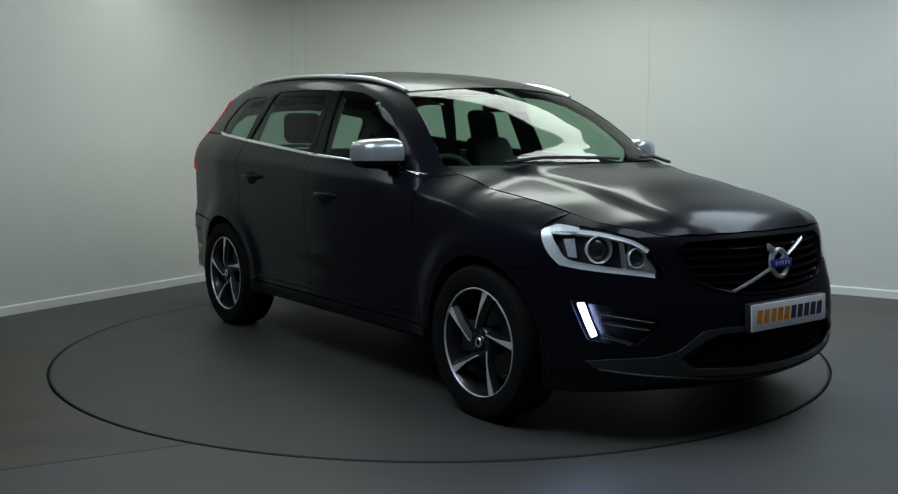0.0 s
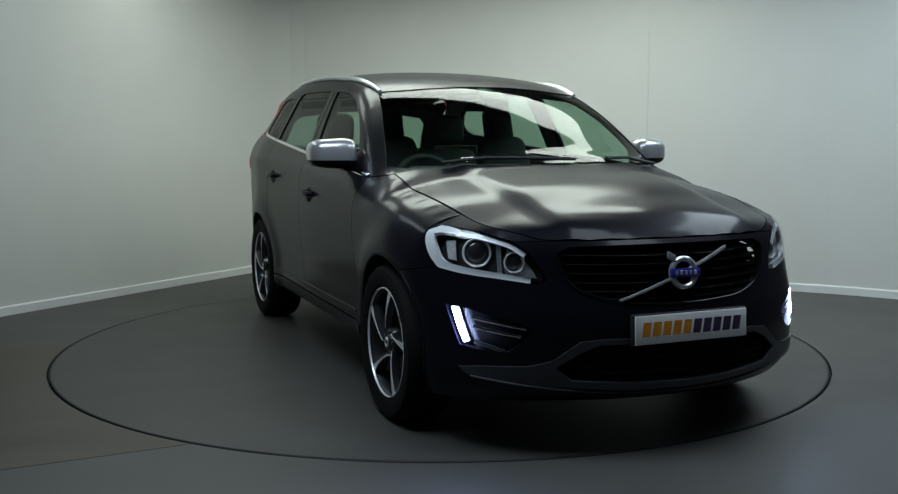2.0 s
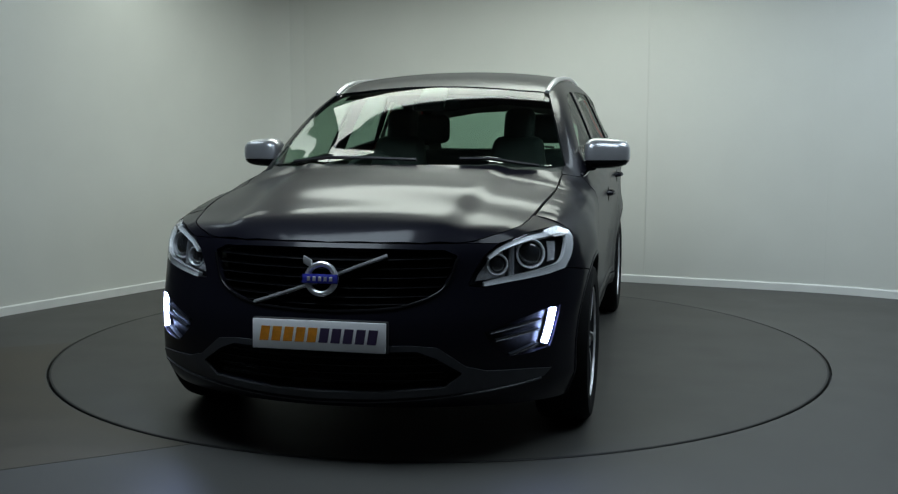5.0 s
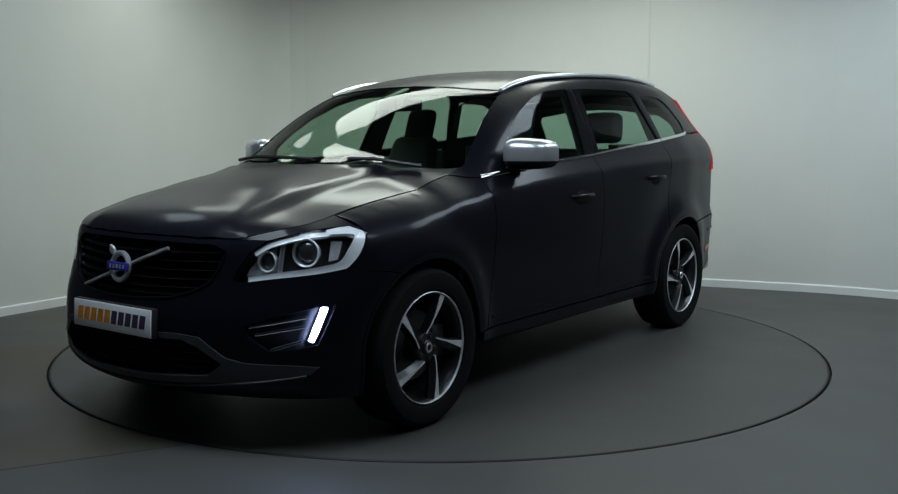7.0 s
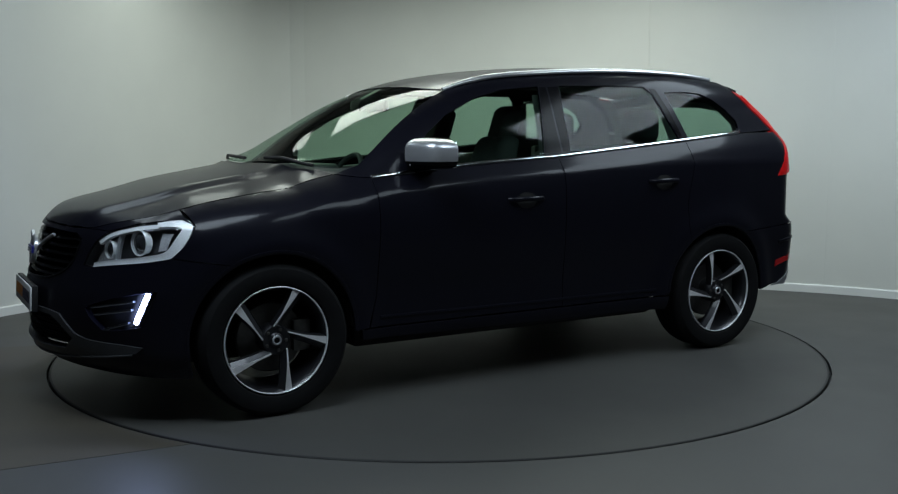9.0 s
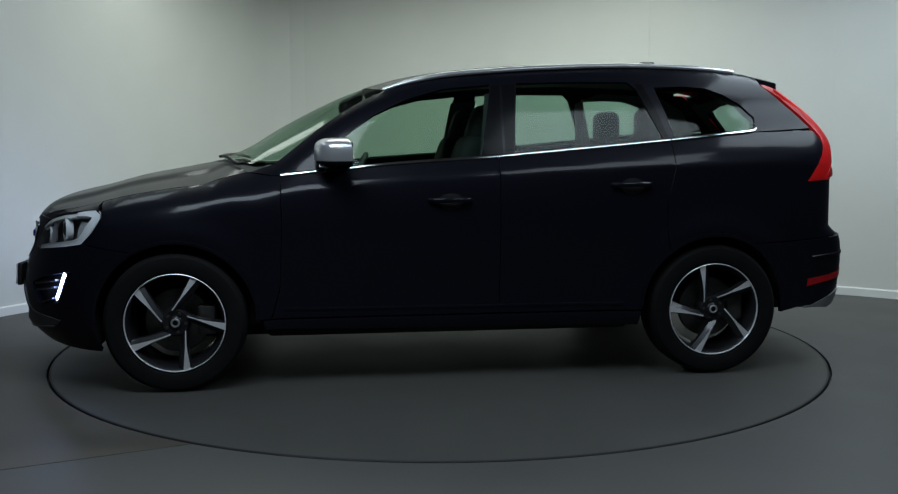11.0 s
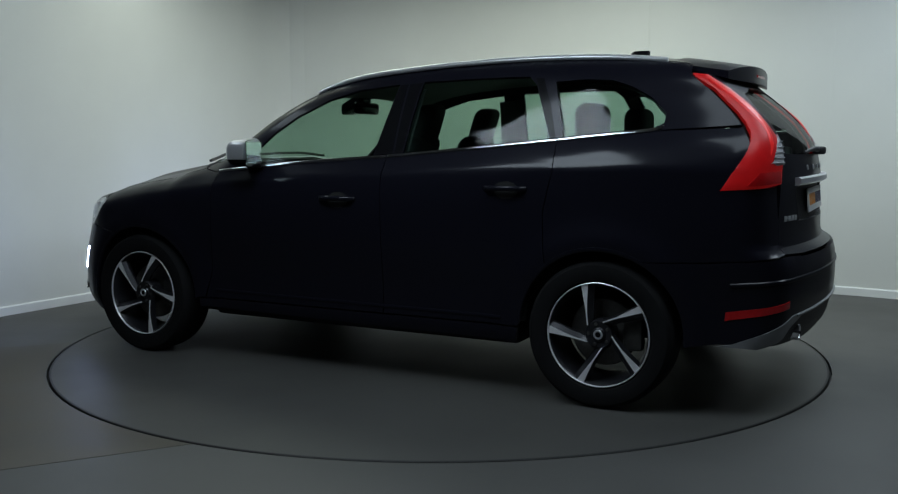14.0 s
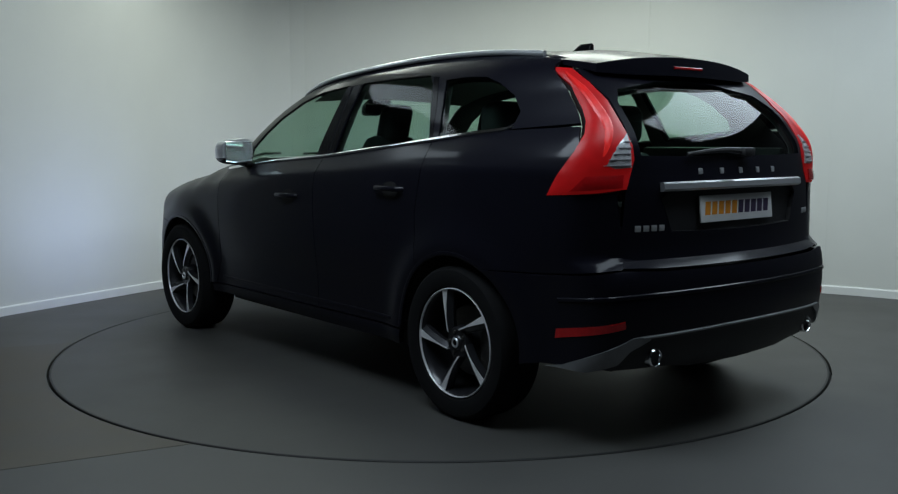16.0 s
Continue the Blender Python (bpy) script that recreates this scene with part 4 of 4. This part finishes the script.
def build_wheel(name, y, x, tip, side):
    """side 1: the car's left, -1: its right; y is the tyre's outer face; tip: one blade's angle seen from outside."""
    w = part(name, tyre_geo(), RUBBER, car, "black road tyre on a five-spoke two-tone alloy wheel")
    w.matrix_basis = pose(x, side * (y - .118), HUB_Z)
    turn = pose(0, 0, 0) if side > 0 else pose(0, 0, 0, 0, 0, 180)
    out = lambda g: turned(g, turn)
    face = lambda g, a: [tuple(turn @ Vector((-(u * math.cos(a) - v * math.sin(a)), d, u * math.sin(a) + v * math.cos(a)))) for u, v, d in g[0]]
    part("rim_barrel", out(revolve([(.243, .100), (.236, .094), (.226, .070), (.213, .02), (.208, -.09), (.238, -.10)], 64)), ALLOY_DARK, w)
    part("rim_edge", out(revolve([(.2385, .092), (.2395, .103), (.2418, .106), (.245, .104), (.246, .097)], 72)), ALLOY, w, "machined bright rim edge")
    b, d, r = spoke_geo()
    for k in range(5):
        a = radians(tip + 72 * k)
        part("spoke_face", (face(b, a), b[1]), ALLOY, w)
        part("spoke_flank", (face(d, a), d[1]), ALLOY_DARK, w)
        part("spoke_ridge", (face(r, a), r[1]), ALLOY_DARK, w)
    part("hub", out(revolve([(.0001, .092), (.024, .092), (.030, .088), (.034, .080), (.062, .084), (.070, .074), (.074, .05), (.07, 0)], 40)), ALLOY_DARK, w)
    part("hub_cap", out(revolve([(.0001, .0955), (.012, .0955), (.015, .093)], 24)), GLOSSBLACK, w)
    part("hub_cap_ring", out(revolve([(.013, .094), (.015, .0985), (.020, .0985), (.023, .094)], 32)), SILVER, w)
    for k in range(5):
        a = radians(tip + 72 * k)
        part("wheel_nut", out(turned(revolve([(.0001, .090), (.007, .090), (.009, .078)], 8), pose(-.049 * math.cos(a), 0, .049 * math.sin(a)))), STEEL, w)
    part("brake_disc", out(revolve([(.07, .005), (.155, .005), (.16, 0), (.16, -.02), (.07, -.02)], 48)), STEEL, w)
    part("brake_caliper", turned(block((-.19, -.04, -.075), (-.10, .03, .075), .015), pose(0, side * .006, 0)), STEEL, w)


build_wheel("wheel", .958, 1.389, 66, 1)
build_wheel("wheel", .932, -1.389, 34, 1)
build_wheel("wheel", .958, 1.389, 5, -1)
build_wheel("wheel", .932, -1.389, 18, -1)

# ---- the cabin ----
def seat(x, y, name="front_seat", w=.50):
    s = part(name, block((x - .26, y - w / 2, .52), (x + .26, y + w / 2, .70), .06, 3, lambda a, b, c: (a, b, c + (.04 if a > x else 0))), CLOTH, car, "charcoal upholstered seat")
    lean = lambda a, b, c: (a - (c - .65) * .32, b + (y - b) * (.42 if c > 1.0 else 0), c)
    part("backrest", block((x - .34, y - w / 2, .62), (x - .20, y + w / 2, 1.26), .05, 3, lean), CLOTH, s)
    part("headrest", block((x - .35, y - .16, 1.215), (x - .225, y + .16, 1.43), .05, 4, lean), CLOTH, s)
    for k in (-.06, .06):
        part("headrest_post", tube([(x - .46, y + k, 1.19), (x - .475, y + k, 1.26)], .007, .007, 6), STEEL, s)


seat(.29, .37), seat(.29, -.37)
bench = part("rear_bench", block((-1.02, -.66, .52), (-.48, .66, .72), .06, 3), CLOTH, car, "charcoal rear bench seat")
part("backrest", block((-1.10, -.66, .64), (-.96, .66, 1.17), .05, 3, lambda a, b, c: (a - (c - .65) * .30, b * (.95 if c > 1 else 1), c)), CLOTH, bench)
for y in (.42, -.42):
    part("headrest", block((-1.25, y - .13, 1.215), (-1.12, y + .13, 1.42), .055, 4), CLOTH, bench)
part("dashboard", block((.55, -.70, .62), (1.05, .70, 1.06), .05, 3, lambda a, b, c: (a, b, c + (.02 if a > .8 else 0))), TRIM, car)
part("instrument_hood", block((.56, -.54, 1.04), (.78, -.20, 1.10), .03, 3), TRIM, car)
wheel_m = pose(.47, -.37, .985, 0, 0, 0) @ pose(0, 0, 0, 0, -28, 0)
ring = [(0, .185 * math.cos(t), .185 * math.sin(t)) for t in np.linspace(0, 2 * math.pi, 33)]
sw = part("steering_wheel", turned(joined(tube(ring, .016, .016, 8, False), block((.0, -.075, -.06), (.04, .075, .06), .02), block((.008, -.18, -.018), (.024, .18, .018), .006), block((.008, -.02, -.18), (.024, .02, 0), .006)), wheel_m), TRIM, car)
part("rear_view_mirror", block((.40, -.135, 1.395), (.43, .135, 1.465), .018, 3), GLOSSBLACK, car)
part("sensor_pod", block((.42, -.075, 1.43), (.56, .075, 1.50), .02, 2, lambda a, b, c: (a, b, c + (.03 if a < .5 else -.045))), GLOSSBLACK, car)
part("headlining", panel("top", across(roof_half), step=.09, lift=-.05, depth=0, gap=.02), TRIM, car)
pair("door_card", block((-1.0, .80, .36), (.95, .84, 1.05), .015, 2, lambda a, b, c: (a, b - (.03 if c > .9 else 0), c + (.045 - .08 * a if c > .9 else 0))), TRIM)
pair("pillar_trim", panel("side", [(-.14, 1.15), (-.19, 1.50), (-.36, 1.52), (-.33, 1.16)], step=.06, lift=-.04, depth=0), TRIM)
pair("rear_pillar_trim", panel("side", [(-1.10, 1.10), (-1.04, 1.50), (-1.2, 1.58), (-1.62, 1.56), (-1.80, 1.45), (-1.95, 1.25), (-1.95, 1.02)], [PANE_QUARTER], .05, lift=-.045, depth=0), TRIM)
part("gate_trim", panel("rear", both([(0, 1.0), (38, 1.0), (41, 1.10), (40, 1.28), (44, 1.40), (47, 1.50), (0, 1.55)]), [both(REAR_PANE)], .05, lift=-.045, depth=0), TRIM, gate)
part("load_cover", block((-2.02, -.60, 1.08), (-1.22, .60, 1.10), .006), TRIM, car)
pair("boot_lining", block((-2.0, .64, .9), (-1.15, .70, 1.20), .02), TRIM)

# ---- what moves: the turntable and the car on it ----
TURN = [(0, -53.87), (.5, -54.98), (1, -57.75), (1.5, -61.90), (2, -67.84), (2.5, -73.69), (3, -79.72), (3.5, -85.47), (4, -91.63), (4.5, -97.43), (5.75, -112.25), (7, -127.04), (7.5, -132.93),
        (8, -138.67), (8.5, -144.23), (9, -149.92), (9.5, -155.48), (10.75, -169.8), (12, -184.02), (12.5, -189.75), (13, -195.74), (13.5, -201.58), (14, -207.52), (14.5, -213.33),
        (15, -219.21), (15.5, -224.96), (16, -231.07)]
CAR_ON_TABLE = pose(.052, .090, .004)


def motions():
    walk(turntable, [(t, pose(0, 0, .002, 0, 0, a)) for t, a in TURN])
    walk(car, [(t, pose(0, 0, 0, 0, 0, a) @ CAR_ON_TABLE) for t, a in TURN])


motions()
